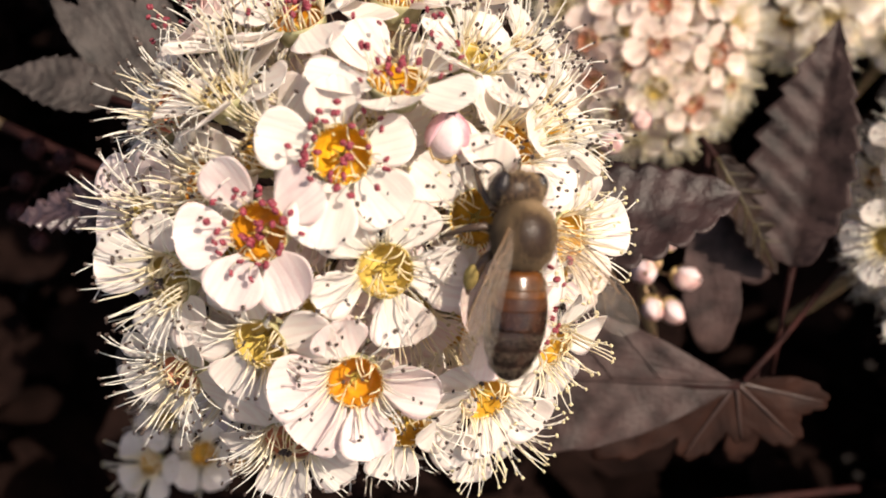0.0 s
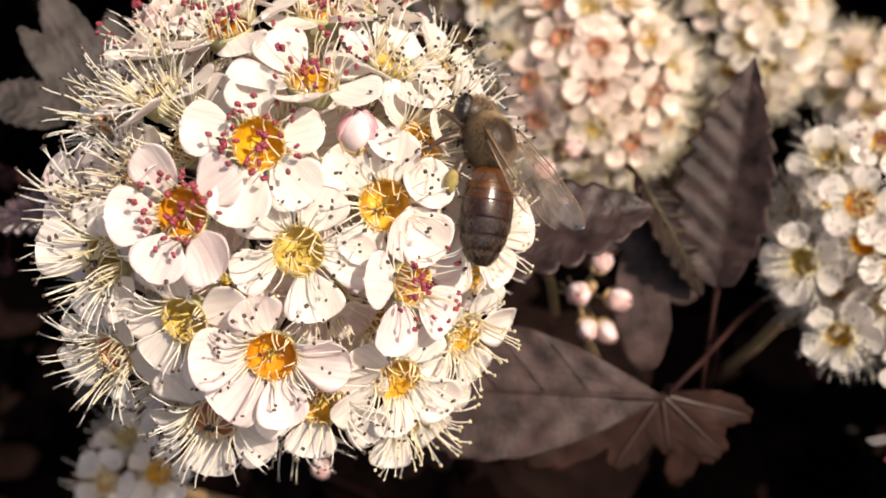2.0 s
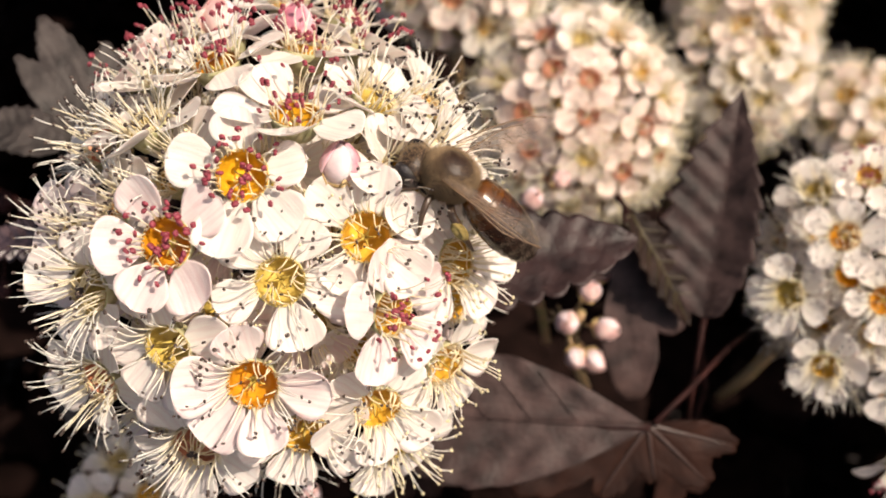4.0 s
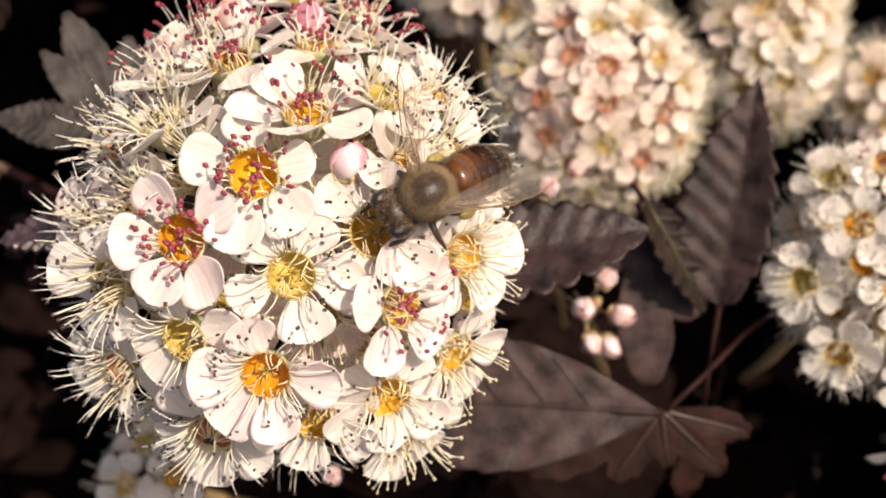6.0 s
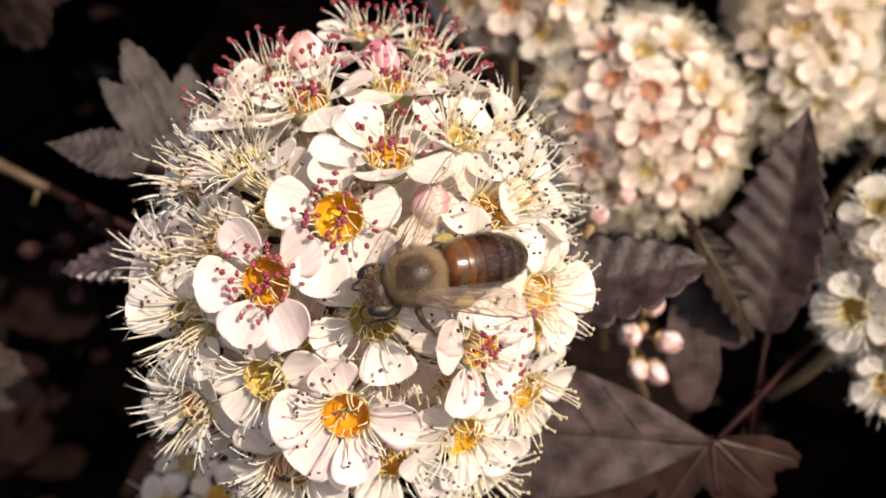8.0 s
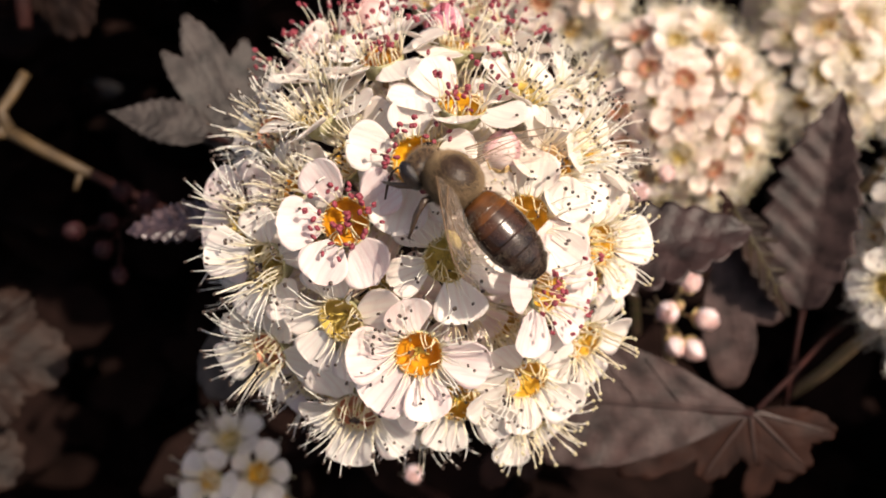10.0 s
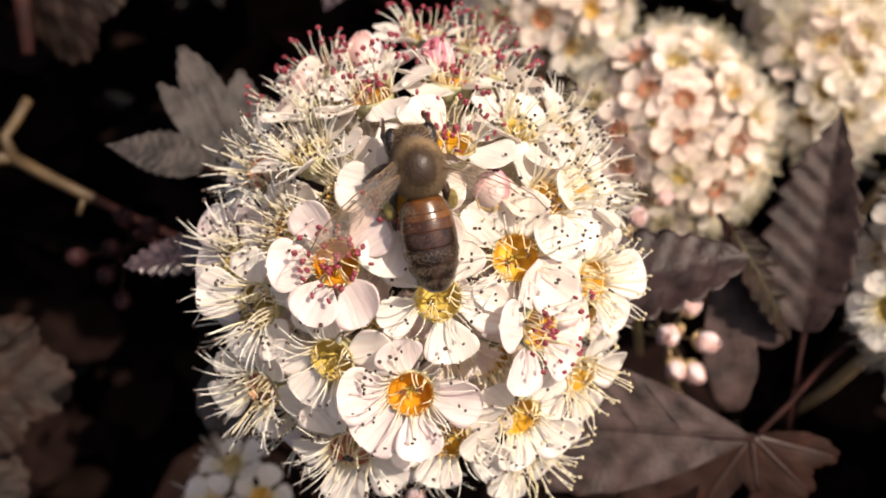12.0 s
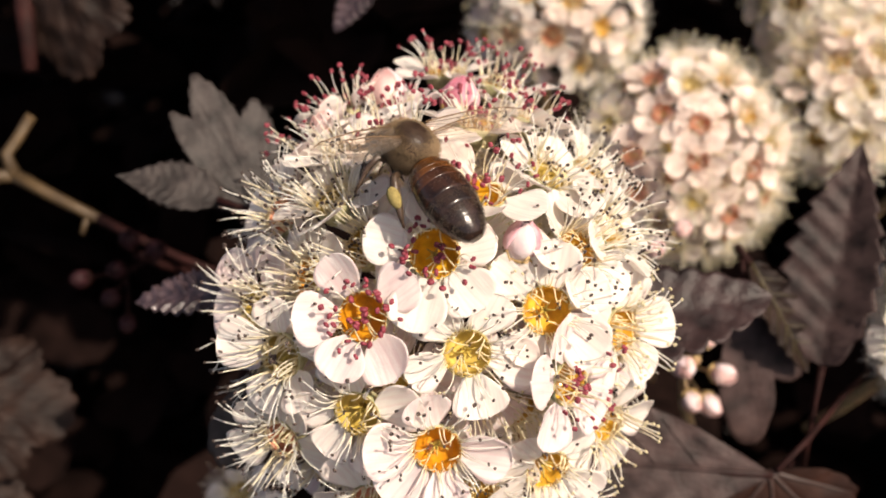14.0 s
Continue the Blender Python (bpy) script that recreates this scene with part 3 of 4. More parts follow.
# ---- leaves ----
def leaf_meshes(lobes, teeth=9, tooth=0.06, pleat=0.5, fold=0.15, droop=0.1, seed=0, mat=LEAF, grain=1.0, point=1.5, sag=(0, 0), ribs=5, vein=VEIN):
    """The blade of a lobed leaf (lobes: degrees from +x, length in mm, half-width in degrees) from its foot at the origin, and its veins."""
    rng = random.Random(seed)
    nr, na = 16, 150
    lo = min(a - w for a, l, w in lobes)
    hi = max(a + w for a, l, w in lobes)

    def reach(phi):
        best, which = 0.0, 0
        for n, (a, l, w) in enumerate(lobes):
            q = abs(phi - a) / w
            if q < 1:
                f = l * (1 - q ** point) ** 0.62
                f *= 1 + tooth * (abs(math.sin(math.pi * teeth * (1 - q) ** 0.8)) - 0.5) * (0.4 + 0.6 * q)
                if f > best:
                    best, which = f, n
        return best, which

    def relief(x, y):
        z, near = 0.0, 1e9
        for a, l, w in lobes:
            c, s = math.cos(radians(a)), math.sin(radians(a))
            along, off = x * c + y * s, abs(-x * s + y * c)
            d = math.hypot(off, min(0, along) * 3)
            if along > -1 and d < near:
                near = d
                step = (along - off * 0.85) / (l / 6.5)
                tri = abs((step % 1.0) - 0.5) * 2
                z = pleat * (tri - 0.5) * min(1, off / 1.5) * (l / 30) + fold * off - 0.35 * pleat * math.exp(-off * off / 0.25)
        z -= sag[1] * max(0.0, x * math.cos(radians(sag[0])) + y * math.sin(radians(sag[0])))
        r = math.hypot(x, y)
        longest = max(l for _, l, _ in lobes)
        z -= droop * r * r / longest
        return z + 0.25 * grain * noise.noise((x * 0.35 + seed, y * 0.35, 0.3)) + 0.05 * grain * noise.noise((x * 1.9 + seed, y * 1.9, 0))

    top, low = [], []
    for i in range(na + 1):
        phi = lo + (hi - lo) * i / na
        f, _ = reach(phi)
        f = max(f, 0.6)
        for j in range(nr + 1):
            r = f * (j / nr) ** 0.9
            x, y = r * math.cos(radians(phi)), r * math.sin(radians(phi))
            z = relief(x, y)
            top.append((x * MM, y * MM, z * MM))
            low.append((x * MM, y * MM, (z - 0.22) * MM))
    n, row, faces = len(top), nr + 1, []
    for i in range(na):
        for j in range(nr):
            a = i * row + j
            faces.append((a, a + 1, a + row + 1, a + row))
            faces.append((n + a, n + a + row, n + a + row + 1, n + a + 1))
        a = i * row + nr
        faces.append((a, n + a, n + a + row, a + row))
    for i in (0, na):
        for j in range(nr):
            a = i * row + j
            faces.append((a, n + a, n + a + 1, a + 1) if i == 0 else (a, a + 1, n + a + 1, n + a))
    blade = solid("blade", top + low, faces, mat)
    veins = []
    for a, l, w in lobes:
        c, s = math.cos(radians(a)), math.sin(radians(a))
        pts = []
        for i in range(10):
            q = 0.93 * l * i / 9
            pts.append(Vector((q * c, q * s, relief(q * c, q * s) + 0.10)) * MM)
        pieces = [tube(pts, [(0.34 - 0.26 * i / 9) * MM for i in range(10)], 5)]
        for k in range(1, ribs + 1):
            for side in (-1, 1):
                q0 = l * (0.10 + 0.70 / ribs * k)
                pts = []
                for i in range(6):
                    off = side * i / 5 * l * 0.26 * (1 - 0.09 * k)
                    q = q0 + abs(off) * 0.85
                    x, y = q * c - off * s, q * s + off * c
                    f, _ = reach(math.degrees(math.atan2(y, x)))
                    if math.hypot(x, y) > 0.95 * f:
                        break
                    pts.append(Vector((x, y, relief(x, y) + 0.07)) * MM)
                if len(pts) > 2:
                    pieces.append(tube(pts, [(0.13 - 0.015 * i) * MM for i in range(len(pts))], 4))
        veins.append(solid("vein", *merge(*pieces), vein))
    return blade, veins


def toothed_blade(length, left, right, teeth=8, tooth=0.2, pleat=0.5, fold=0.2, droop=0.1, blunt=1.0, seed=0, mat=LEAF, round_teeth=True, vein=None):
    """The blade of an unlobed leaf along +x: half-widths (mm) on either side of the midrib, a toothed edge, a pleat for each side vein; and its veins."""
    n, m = teeth * 8, 8

    def half(s, side):
        wide = (left if side > 0 else right) * math.sin(math.pi * min(1.0, 0.04 + 0.96 * s) ** (0.75 * blunt)) ** (0.85 / blunt)
        q = (teeth * s + (0.3 if side > 0 else 0.0)) % 1.0
        cut = 1 - abs(math.sin(math.pi * q)) ** 0.7 if round_teeth else q
        return max(0.05, wide * (1 - tooth * cut))

    def relief(x, y):
        off = abs(y)
        step = (x - 0.75 * off) / (length / teeth)
        z = pleat * (abs(step % 1.0 - 0.5) * 2 - 0.5) * min(1, off / 1.2) * (length / 30) + fold * off - droop * x * x / length
        return z + 0.22 * noise.noise((x * 0.4 + seed, y * 0.4, 0.3)) + 0.13 * noise.noise((x * 1.6 + seed, y * 1.6, 0))

    top, low = [], []
    for i in range(n + 1):
        for j in range(-m, m + 1):
            w = j / m
            y = w * half(i / n, w)
            x = length * i / n + 0.35 * abs(y) * (0 if round_teeth else 1)
            z = relief(x, y)
            top.append((x * MM, y * MM, z * MM))
            low.append((x * MM, y * MM, (z - 0.2) * MM))
    count, row, faces = len(top), 2 * m + 1, []
    for i in range(n):
        for j in range(2 * m):
            a = i * row + j
            faces += [(a, a + row, a + row + 1, a + 1), (count + a, count + a + 1, count + a + row + 1, count + a + row)]
        for a in (i * row, i * row + 2 * m):
            faces.append((a, count + a, count + a + row, a + row) if a == i * row else (a + row, count + a + row, count + a, a))
    blade = solid("blade", top + low, faces, mat)
    if not vein:
        return blade, ()
    pieces = [tube([Vector((length * q, 0, relief(length * q, 0) + 0.05)) * MM for q in (0, 0.2, 0.4, 0.6, 0.8, 0.95)], [r * MM for r in (0.26, 0.22, 0.18, 0.14, 0.1, 0.05)], 5)]
    for k in range(1, teeth - 1):
        for side in (-1, 1):
            pts = []
            for i in range(6):
                off = side * 0.8 * half(k / teeth, side) * i / 5
                x = length * k / teeth + 0.75 * abs(off)
                pts.append(Vector((x, off, relief(x, off) + 0.04)) * MM)
            pieces.append(tube(pts, [r * MM for r in (0.12, 0.11, 0.1, 0.08, 0.06, 0.03)], 4))
    return blade, (solid("vein", *merge(*pieces), vein),)


def leaf(place, toward, face, meshes, label, stem=12.0, group="leaves of the shrub"):
    """A leaf with its foot at a place (mm), its x towards a direction and its upper side facing another."""
    x = Vector(toward).normalized()
    z = Vector(face) - x * Vector(face).dot(x)
    z.normalize()
    y = z.cross(x)
    m = Matrix.Translation(spot(*place)) @ AXES @ Matrix((x, y, z)).transposed().to_4x4()
    ob = thing("leaf", m, label, "leaf", group)
    part("blade", meshes[0], ob)
    for v in meshes[1]:
        part("vein", v, ob)
    pts = [Vector((-stem * s, 0, -0.16 * stem * s * s)) * MM for s in (0, 0.33, 0.66, 1)]
    part("leaf_stalk", solid("leaf_stalk", *tube(pts, [0.4 * MM, 0.3 * MM, 0.3 * MM, 0.35 * MM], 6), TWIG_RED), ob)
    return ob


PALMATE = leaf_meshes([(177, 27, 31)], 9, 0.05, 0.32, 0.03, 0.05, 3, point=2.4, ribs=4, vein=LEAF)
PALMATE_LOWER = leaf_meshes([(206, 16, 24), (238, 9.4, 34), (280, 6.6, 34), (317, 10, 32), (345, 10.6, 24)], 4, 0.12, 0.3, 0.02, 0.05, 4, LEAF_RUSSET, point=1.5, ribs=2)
SERRATE = toothed_blade(22, 5.0, 5.0, 9, 0.20, 0.22, 0.2, 0.03, 1.25, 5, LEAF_DARK)
PLEATED = toothed_blade(25.5, 6.4, 4.6, 9, 0.20, 0.34, 0.35, 0.05, 0.9, 8, LEAF, False)
BRONZE = toothed_blade(14, 3.2, 3.2, 7, 0.2, 0.9, 0.3, 0.1, 1.0, 9, LEAF_BROWN_SHADED, False, STYLE_DULL)
PLAIN = leaf_meshes([(3, 18.8, 22), (30, 12.6, 34), (-45, 7, 40)], 3, 0.05, 0.0, 0.02, 0.05, 11, LEAF, point=1.7, ribs=1, vein=LEAF)
PLAIN_BROWN = leaf_meshes([(0, 8, 36), (50, 6, 40)], 4, 0.1, 0.2, 0.05, 0.2, 14, LEAF_RUSSET, point=1.6, ribs=1, vein=LEAF_RUSSET)
PLAIN_SMALL = leaf_meshes([(0, 9, 40), (50, 6, 40)], 4, 0.08, 0.1, 0.02, 0.1, 12, LEAF_GREY, point=1.6, ribs=1, vein=LEAF_GREY)
GREY = leaf_meshes([(0, 16, 24), (16, 13.6, 22), (-22, 12, 30), (38, 8.5, 32)], 9, 0.07, 0.12, 0.05, 0.08, 13, LEAF_GREY, 1.5, point=1.05, ribs=0, vein=LEAF_GREY)
GREY_LONG = toothed_blade(10.5, 2.3, 3.2, 9, 0.14, 0.3, 0.08, 0.1, 0.8, 15, LEAF_GREY, False)
SMALL = toothed_blade(10, 2.6, 2.6, 8, 0.25, 1.6, 0.2, 0.1, 1.0, 17, LEAF_CRINKLED, False)
CURLED = leaf_meshes([(0, 13.6, 46), (48, 11.4, 40), (-48, 11.4, 40)], 5, 0.10, 0.5, 0.03, 0.3, 19, LEAF_BROWN_SHADED, 4.0, point=2.2, ribs=1, vein=LEAF_BROWN_SHADED)

palmate = leaf((34.5, -18.7, -25), (1.0, 0.0, 0.0), (0.10, 0.25, 1), PALMATE, "large dark purple lobed leaf with a reddish brown lower half")
fold = Matrix.Rotation(radians(22), 4, Vector((0.93, 0.36, 0.0)))
part("blade", PALMATE_LOWER[0], palmate, fold @ pose(0, 0, -0.9 * MM), "reddish brown lower half")
for rib in PALMATE_LOWER[1]:
    part("vein", rib, palmate, fold @ pose(0, 0, -0.9 * MM), "pale vein")
leaf((9.5, -3.6, -12), (1.0, 0.22, -0.04), (-0.05, 0.55, 1), SERRATE, "dark purple leaf with scalloped teeth behind the flower head")
leaf((41.8, -8, -32), (0.15, 1.0, 0.06), (-0.35, -0.1, 1), PLEATED, "upright dark purple leaf with deep pleats")
leaf((33.5, 3.5, -31), (0.62, -1.0, 0.0), (0.5, 0.3, 1), BRONZE, "small bronze leaf with yellowish side veins", 2.5)
leaf((33.4, 1.2, -33.8), (0.0, -1.0, 0.0), (-0.05, 0.1, 1), (PLAIN[0], ()), "plain dull mauve leaf hanging beside the buds", 3.0)
leaf((-18.5, 8.5, -17), (-0.44, 0.90, 0.0), (0.2, 0.3, 1), (GREY[0], ()), "dull greyish purple lobed leaf behind the flower head", 6.0)
leaf((-22.3, 9.6, -15), (-1.0, 0.28, 0.05), (0.1, 0.5, 1), GREY_LONG, "dull greyish purple pointed leaf", 6.0)
leaf((-18, 1.0, -8), (-1.0, -0.05, 0.05), (0.0, 0.7, 1), SMALL, "small crinkled dark purple leaf", 5.0)
leaf((-19.5, -8.0, -14), (-0.15, -1.0, 0.0), (0.1, 0.2, 1), (PLAIN_SMALL[0], ()), "small plain greyish leaf under the flower head", 5.0)
leaf((-64.5, -16, -46), (1.0, 0.0, 0.05), (0.0, 0.3, 1), (CURLED[0], ()), "curled brownish leaf coloured as if in half shade")
leaf((-71, -31, -47), (1.0, 0.1, 0.05), (0.0, 0.3, 1), (CURLED[0], ()), "curled brownish leaf coloured as if in half shade")
leaf((-58, 43, -60), (0.12, -1.0, 0.1), (-0.3, 0.3, 1), (CURLED[0], ()), "curled brownish leaf hanging from a red twig", 3.0)
leaf((-10, 41, -47), (-0.6, -0.8, 0.1), (0.0, 0.4, 1), SMALL, "small drooping greyish leaf")
leaf((43, -27, -49), (-0.2, -1.0, 0.0), (0.2, 0.4, 1), (PLAIN_BROWN[0], ()), "small plain brownish leaf low in the shrub", 5.0)
leaf((10, -26, -46), (-0.5, -0.8, 0.0), (0.2, 0.3, 1), (PLAIN_BROWN[0], ()), "small plain brownish leaf low in the shrub", 5.0)


# ---- main flower head ----
main = thing("flower_head", Matrix.Translation(HEART) @ AXES, "round head of white ninebark flowers with red and brown anthers", "flower head", "flower heads")
taken = []


def put(r, u, o, cup, stamens, petals, spin, seed, tilt=(0, 0), size=0.95, face=2.5, turns=()):
    """A flower of the main head; turns gives the directions of its petals, in degrees from the head's right."""
    taken.append(Vector((r, u, o)))
    add_flower(main, radial(r, u, o, tilt, 0 if turns else spin, face), cup, stamens, petals, seed, size, "", seed in (1, 2, 3, 4, 5, 6, 7, 8, 9, 10, 12, 13), turns)


put(2.8, -2.0, 13.3, "olive", "open", "white", 198, 1, (0, 0), 0.92, turns=(200, 284, 352, 62, 130))
put(0.75, -8.9, 12.1, "orange", "open", "pink", 165, 2, (0, 0.25), turns=(176, 228, 281, 353, 105))
put(-4.2, 0.5, 14.7, "orange", "red", "pink", 115, 3, turns=(118, 38, 183, 243, 302))
put(0.6, 4.8, 14.4, "gold", "red", "white", 90, 4, (0, -0.15), turns=(100, 12, 165, 255, 313))
put(3.7, 9.0, 12.0, "gold", "redtall", "white", 270, 5, (0, 0.68))
put(8.3, 0.9, 11.9, "yellow", "open", "white", 120, 6, (-0.3, 0), turns=(137, 243, 322, 85, 25))
put(10.0, -4.2, 11.0, "yellow", "redtall", "pink", 240, 7, tilt=(0.42, 0.0), turns=(240, 312, 165, 95, 20))
put(-4.9, -6.5, 12.0, "olive", "open", "white", 250, 8, turns=(178, 233, 290, 20, 100))
put(-10.6, -2.7, 10.6, "olive", "tall", "white", 100, 9, (0, 0), 0.95, 5)
put(8.7, -11.2, 7.6, "yellow", "open", "white", 220, 10, (0, 0), 0.95, 10, turns=(198, 262, 320, 50, 128))
put(13.5, -8.6, 3.5, "yellow", "pale", "white", 200, 11, (0, 0), 0.95, 9)
put(-4.2, -13.9, 7.4, "brown", "tall", "white", 190, 12, (0, 0), 0.95, 14, turns=(190, 262, 330, 45, 120))
put(3.6, -13.0, 7.8, "yellow", "open", "white", 270, 13, (0, 0), 0.95, 13, turns=(250, 330, 40, 110, 180))
put(-4.6, 5.2, 11.0, "yellow", "tall", "white", 180, 14, (-0.5, 0.15))
put(-7.0, 8.6, 9.4, "olive", "tall", "white", 190, 15, (-0.15, 0.5))
put(-8.8, 2.9, 9.6, "orange", "tall", "white", 170, 16, (-0.4, 0.1))
put(7.3, 15.6, 0.5, "yellow", "redtall", "white", 150, 17)
put(-2.6, 13.2, 8.0, "orange", "redtall", "white", 160, 18, (0, 0.15))
put(10.5, 5.0, 9.6, "yellow", "tall", "white", 60, 20, (0.1, 0.15))
put(8.6, 10.6, 7.2, "olive", "tall", "white", 20, 21, (0.1, 0.3))
put(12.2, 11.0, 1.6, "yellow", "tall", "white", 50, 22, (0, 0), 0.95, 5)
put(14.3, -0.9, 6.0, "yellow", "pale", "white", 10, 23, (0, 0), 0.95, 7)
put(-11.2, -9.4, 7.0, "brown", "tall", "white", 210, 27, (0, 0), 0.95, 9)
put(9.5, -15.2, 1.5, "olive", "pale", "white", 300, 28, (0, 0), 0.95, 13)
put(-10.2, 13.4, 0.0, "yellow", "redtall", "pink", 130, 30)
put(0.4, 20.4, -5.6, "yellow", "redtall", "white", 90, 31, (0, 0), 0.95, 15)
put(-7.8, 16.4, -2.0, "yellow", "redtall", "white", 110, 32)
put(3.4, 14.6, 5.0, "yellow", "redtall", "white", 100, 33, (0, 0.35))
put(-6.8, 12.6, 5.5, "olive", "tall", "white", 150, 34, (0, 0.4))
put(13.2, 6.6, 6.2, "yellow", "tall", "white", 20, 35, (0.2, 0.15))
put(5.0, 19.2, -5.5, "yellow", "redtall", "white", 70, 36, (0, 0), 0.95, 11)
put(-3.6, 15.8, 1.5, "orange", "redtall", "pink", 60, 37)
for r, u, o, kind, size in ((6.5, 4.9, 11.4, "opening", 0.68), (1.7, 16.0, 0.0, "pink", 0.82), (-4.0, 16.6, -0.6, "pale", 0.85), (-8.7, 14.2, 1.0, "pale", 0.62)):
    taken.append(Vector((r, u, o)))
    add_bud(main, radial(r, u, o, (-0.15, 1.1) if kind == "opening" else (0.05, 0.4)), kind, size)
fill_head(main, (14.6, 15.6, 14.0), taken, 5.7, random.Random(5), ["edge", "tall", "tall", "open", "pale"], ["yellow", "olive", "brown"], ["white", "white", "pink"], 150, -0.14, face=8)
fill_head(main, (11.0, 11.8, 10.4), taken, 4.6, random.Random(6), ["pale"], ["yellow", "olive", "brown"], ["white", "pink"], 110, -0.1, scale=0.92)
head_stem(main, (0.05, -0.35, -1.0), 90)


# ---- other flower heads ----
def other_head(place, size, label, seed, styles, cups, petals, gap=5.7, count=140, backmost=-0.5, scale=1.0, given=(), face=4.0, inner=0.0):
    head = thing("flower_head", Matrix.Translation(spot(*place)) @ AXES, label, "flower head", "flower heads")
    full = []
    for n, (r, u, o, cup, stamens) in enumerate(given):
        if o is None:
            o = size[2] * math.sqrt(max(0.05, 1 - (r / size[0]) ** 2 - (u / size[1]) ** 2))
        full.append(Vector((r, u, o)))
        add_flower(head, radial(r, u, o, (0, 0), 40 * n, face), cup, stamens, petals[0], seed + n, scale)
    fill_head(head, size, full, gap, random.Random(seed), styles, cups, petals, count, backmost, 1.0, scale, face)
    if inner:
        fill_head(head, [q * inner for q in size], full, gap * 0.78, random.Random(seed + 50), styles, cups, petals, count, 0.0, 1.0, scale, face)
    head_stem(head, (0.0, -0.4, -1.0), 70)
    return head


other_head((31.5, 18, -61), (12.6, 13.6, 11.5), "round head of fading cream flowers with brownish centres", 21, ["fringe", "fringe", "pale"], ["brown", "brown", "olive"], ["old", "white", "white", "pink"], 4.7, 280, scale=0.80,
           given=((-4.4, 4.8, None, "brown", "faded"), (-8.0, -0.6, None, "brown", "faded"), (-7.3, -5.3, None, "brown", "faded"), (0.3, 3.3, None, "brown", "faded"), (-10.6, 4.1, None, "olive", "fringe"),
                  (0.0, -1.4, None, "brown", "faded"), (7.1, 4.7, None, "yellow", "fringe"), (0.0, -6.5, None, "olive", "pale"), (4.2, 9.8, None, "yellow", "fringe"), (-5.0, 9.9, None, "brown", "faded"),
                  (7.8, -2.5, None, "brown", "faded"), (5.0, -8.3, None, "brown", "faded"), (-1.5, -12.4, None, "olive", "pale"), (10.6, 1.8, None, "olive", "fringe")), face=3.5, inner=0.82)
other_head((62, 30, -85), (9.2, 11.6, 8.5), "round head of cream flowers with yellow centres", 22, ["fringe", "fringe", "pale"], ["olive", "yellow", "olive"], ["old", "white"], 5.0, 190, face=2.0)
other_head((89, 24, -106), (7.5, 7, 6), "round head of cream flowers in the distance", 23, ["fringe"], ["yellow", "olive"], ["old", "white"])
other_head((62.5, -3.4, -36), (11, 11.5, 10.5), "round head of white flowers with yellow centres", 24, ["edge", "tall", "edge"], ["yellow", "orange"], ["white", "white"], 4.6, scale=0.86, face=5.0,
           given=((-8.0, 4.4, 11.0, "orange", "open"), (-12.6, -1.7, 8.0, "olive", "edge"), (-9.4, -9.2, 9.5, "yellow", "edge"), (-4.3, -2.2, 12.0, "orange", "open"), (-1.7, -11.8, 11.0, "orange", "open"), (-1.2, -19.8, 9.0, "yellow", "redtall"),
                  (-8.6, 9.2, 5.0, "olive", "edge"), (-3.4, 10.8, 6.0, "yellow", "redtall")))
other_head((-26.2, -32.2, -47), (3, 4, 3), "small group of white flowers low in the shrub", 25, ["pale"], ["yellow", "olive"], ["white"], count=0,
           given=((-3.2, 0.6, 4.0, "yellow", "fringe"), (-1.2, 5.4, 2.0, "olive", "fringe"), (2.8, 1.4, 3.0, "yellow", "fringe")), scale=0.86, face=3.5)
other_head((16, 44, -86), (13, 10, 10), "round head of pale flowers higher in the shrub", 26, ["pale", "open"], ["brown", "yellow"], ["old", "white"])
other_head((68, 50, -104), (14, 14, 11), "round head of pale flowers in the distance", 27, ["pale"], ["yellow", "olive"], ["old", "white"])


# ---- buds and twigs ----
def bud_group(place, rows, label, toward=(0.1, -0.7, -0.7), bark=STALK):
    group = thing("bud_cluster", Matrix.Translation(spot(*place)) @ AXES, label, "flower buds")
    for r, u, o, kind, size in rows:
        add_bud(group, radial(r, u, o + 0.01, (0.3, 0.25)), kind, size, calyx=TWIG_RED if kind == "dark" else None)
    head_stem(group, toward, 30, 0.6, bark)


bud_group((28.9, -7.8, -37), ((1.7, 4.3, 1.0, "pink", 0.66), (0.5, 2.2, 1.4, "pale", 0.62), (-1.7, -0.9, 1.0, "pale", 0.66), (2.0, -1.5, 1.5, "pale", 0.70), (0.9, -4.7, 1.0, "pale", 0.66), (-0.9, -4.4, 0.6, "pale", 0.60)), "pink flower buds on short stalks", (0.1, -0.6, -0.8))
bud_group((-43, 3.5, -52), ((-0.3, 1.8, 3, "dark", 0.66), (2.9, 0.6, 3, "dark", 0.66), (-2.6, -5.3, 3, "dark", 0.6), (-2.2, -1.8, 2, "dark", 0.6), (-6.7, -3.0, 2, "dark", 0.6), (-1.0, -8.5, 2, "dark", 0.55)), "cluster of dark pink buds coloured as if in half shade", (0.3, -0.3, -0.9), TWIG_RED)
bud_group((22.5, 5.0, -34), ((0, 0, 3, "pale", 0.6), (3, 2, 2.5, "pale", 0.5)), "two pink buds behind the flower head")
bud_group((-3.5, -30.4, -46), ((0, 0, 2, "pale", 0.6),), "pink bud low in the shade", (0.1, -0.5, -0.9), TWIG_RED)


def twig(points, radii, label, mat, branches=()):
    ob = thing("twig", Matrix(), label, "twig", "twigs of the shrub")
    part("branch", solid("branch", *tube([spot(*p) for p in points], [r * MM for r in radii], 8), mat), ob)
    for pts, rad in branches:
        part("branch", solid("branch", *tube([spot(*p) for p in pts], [r * MM for r in rad], 7), mat), ob)


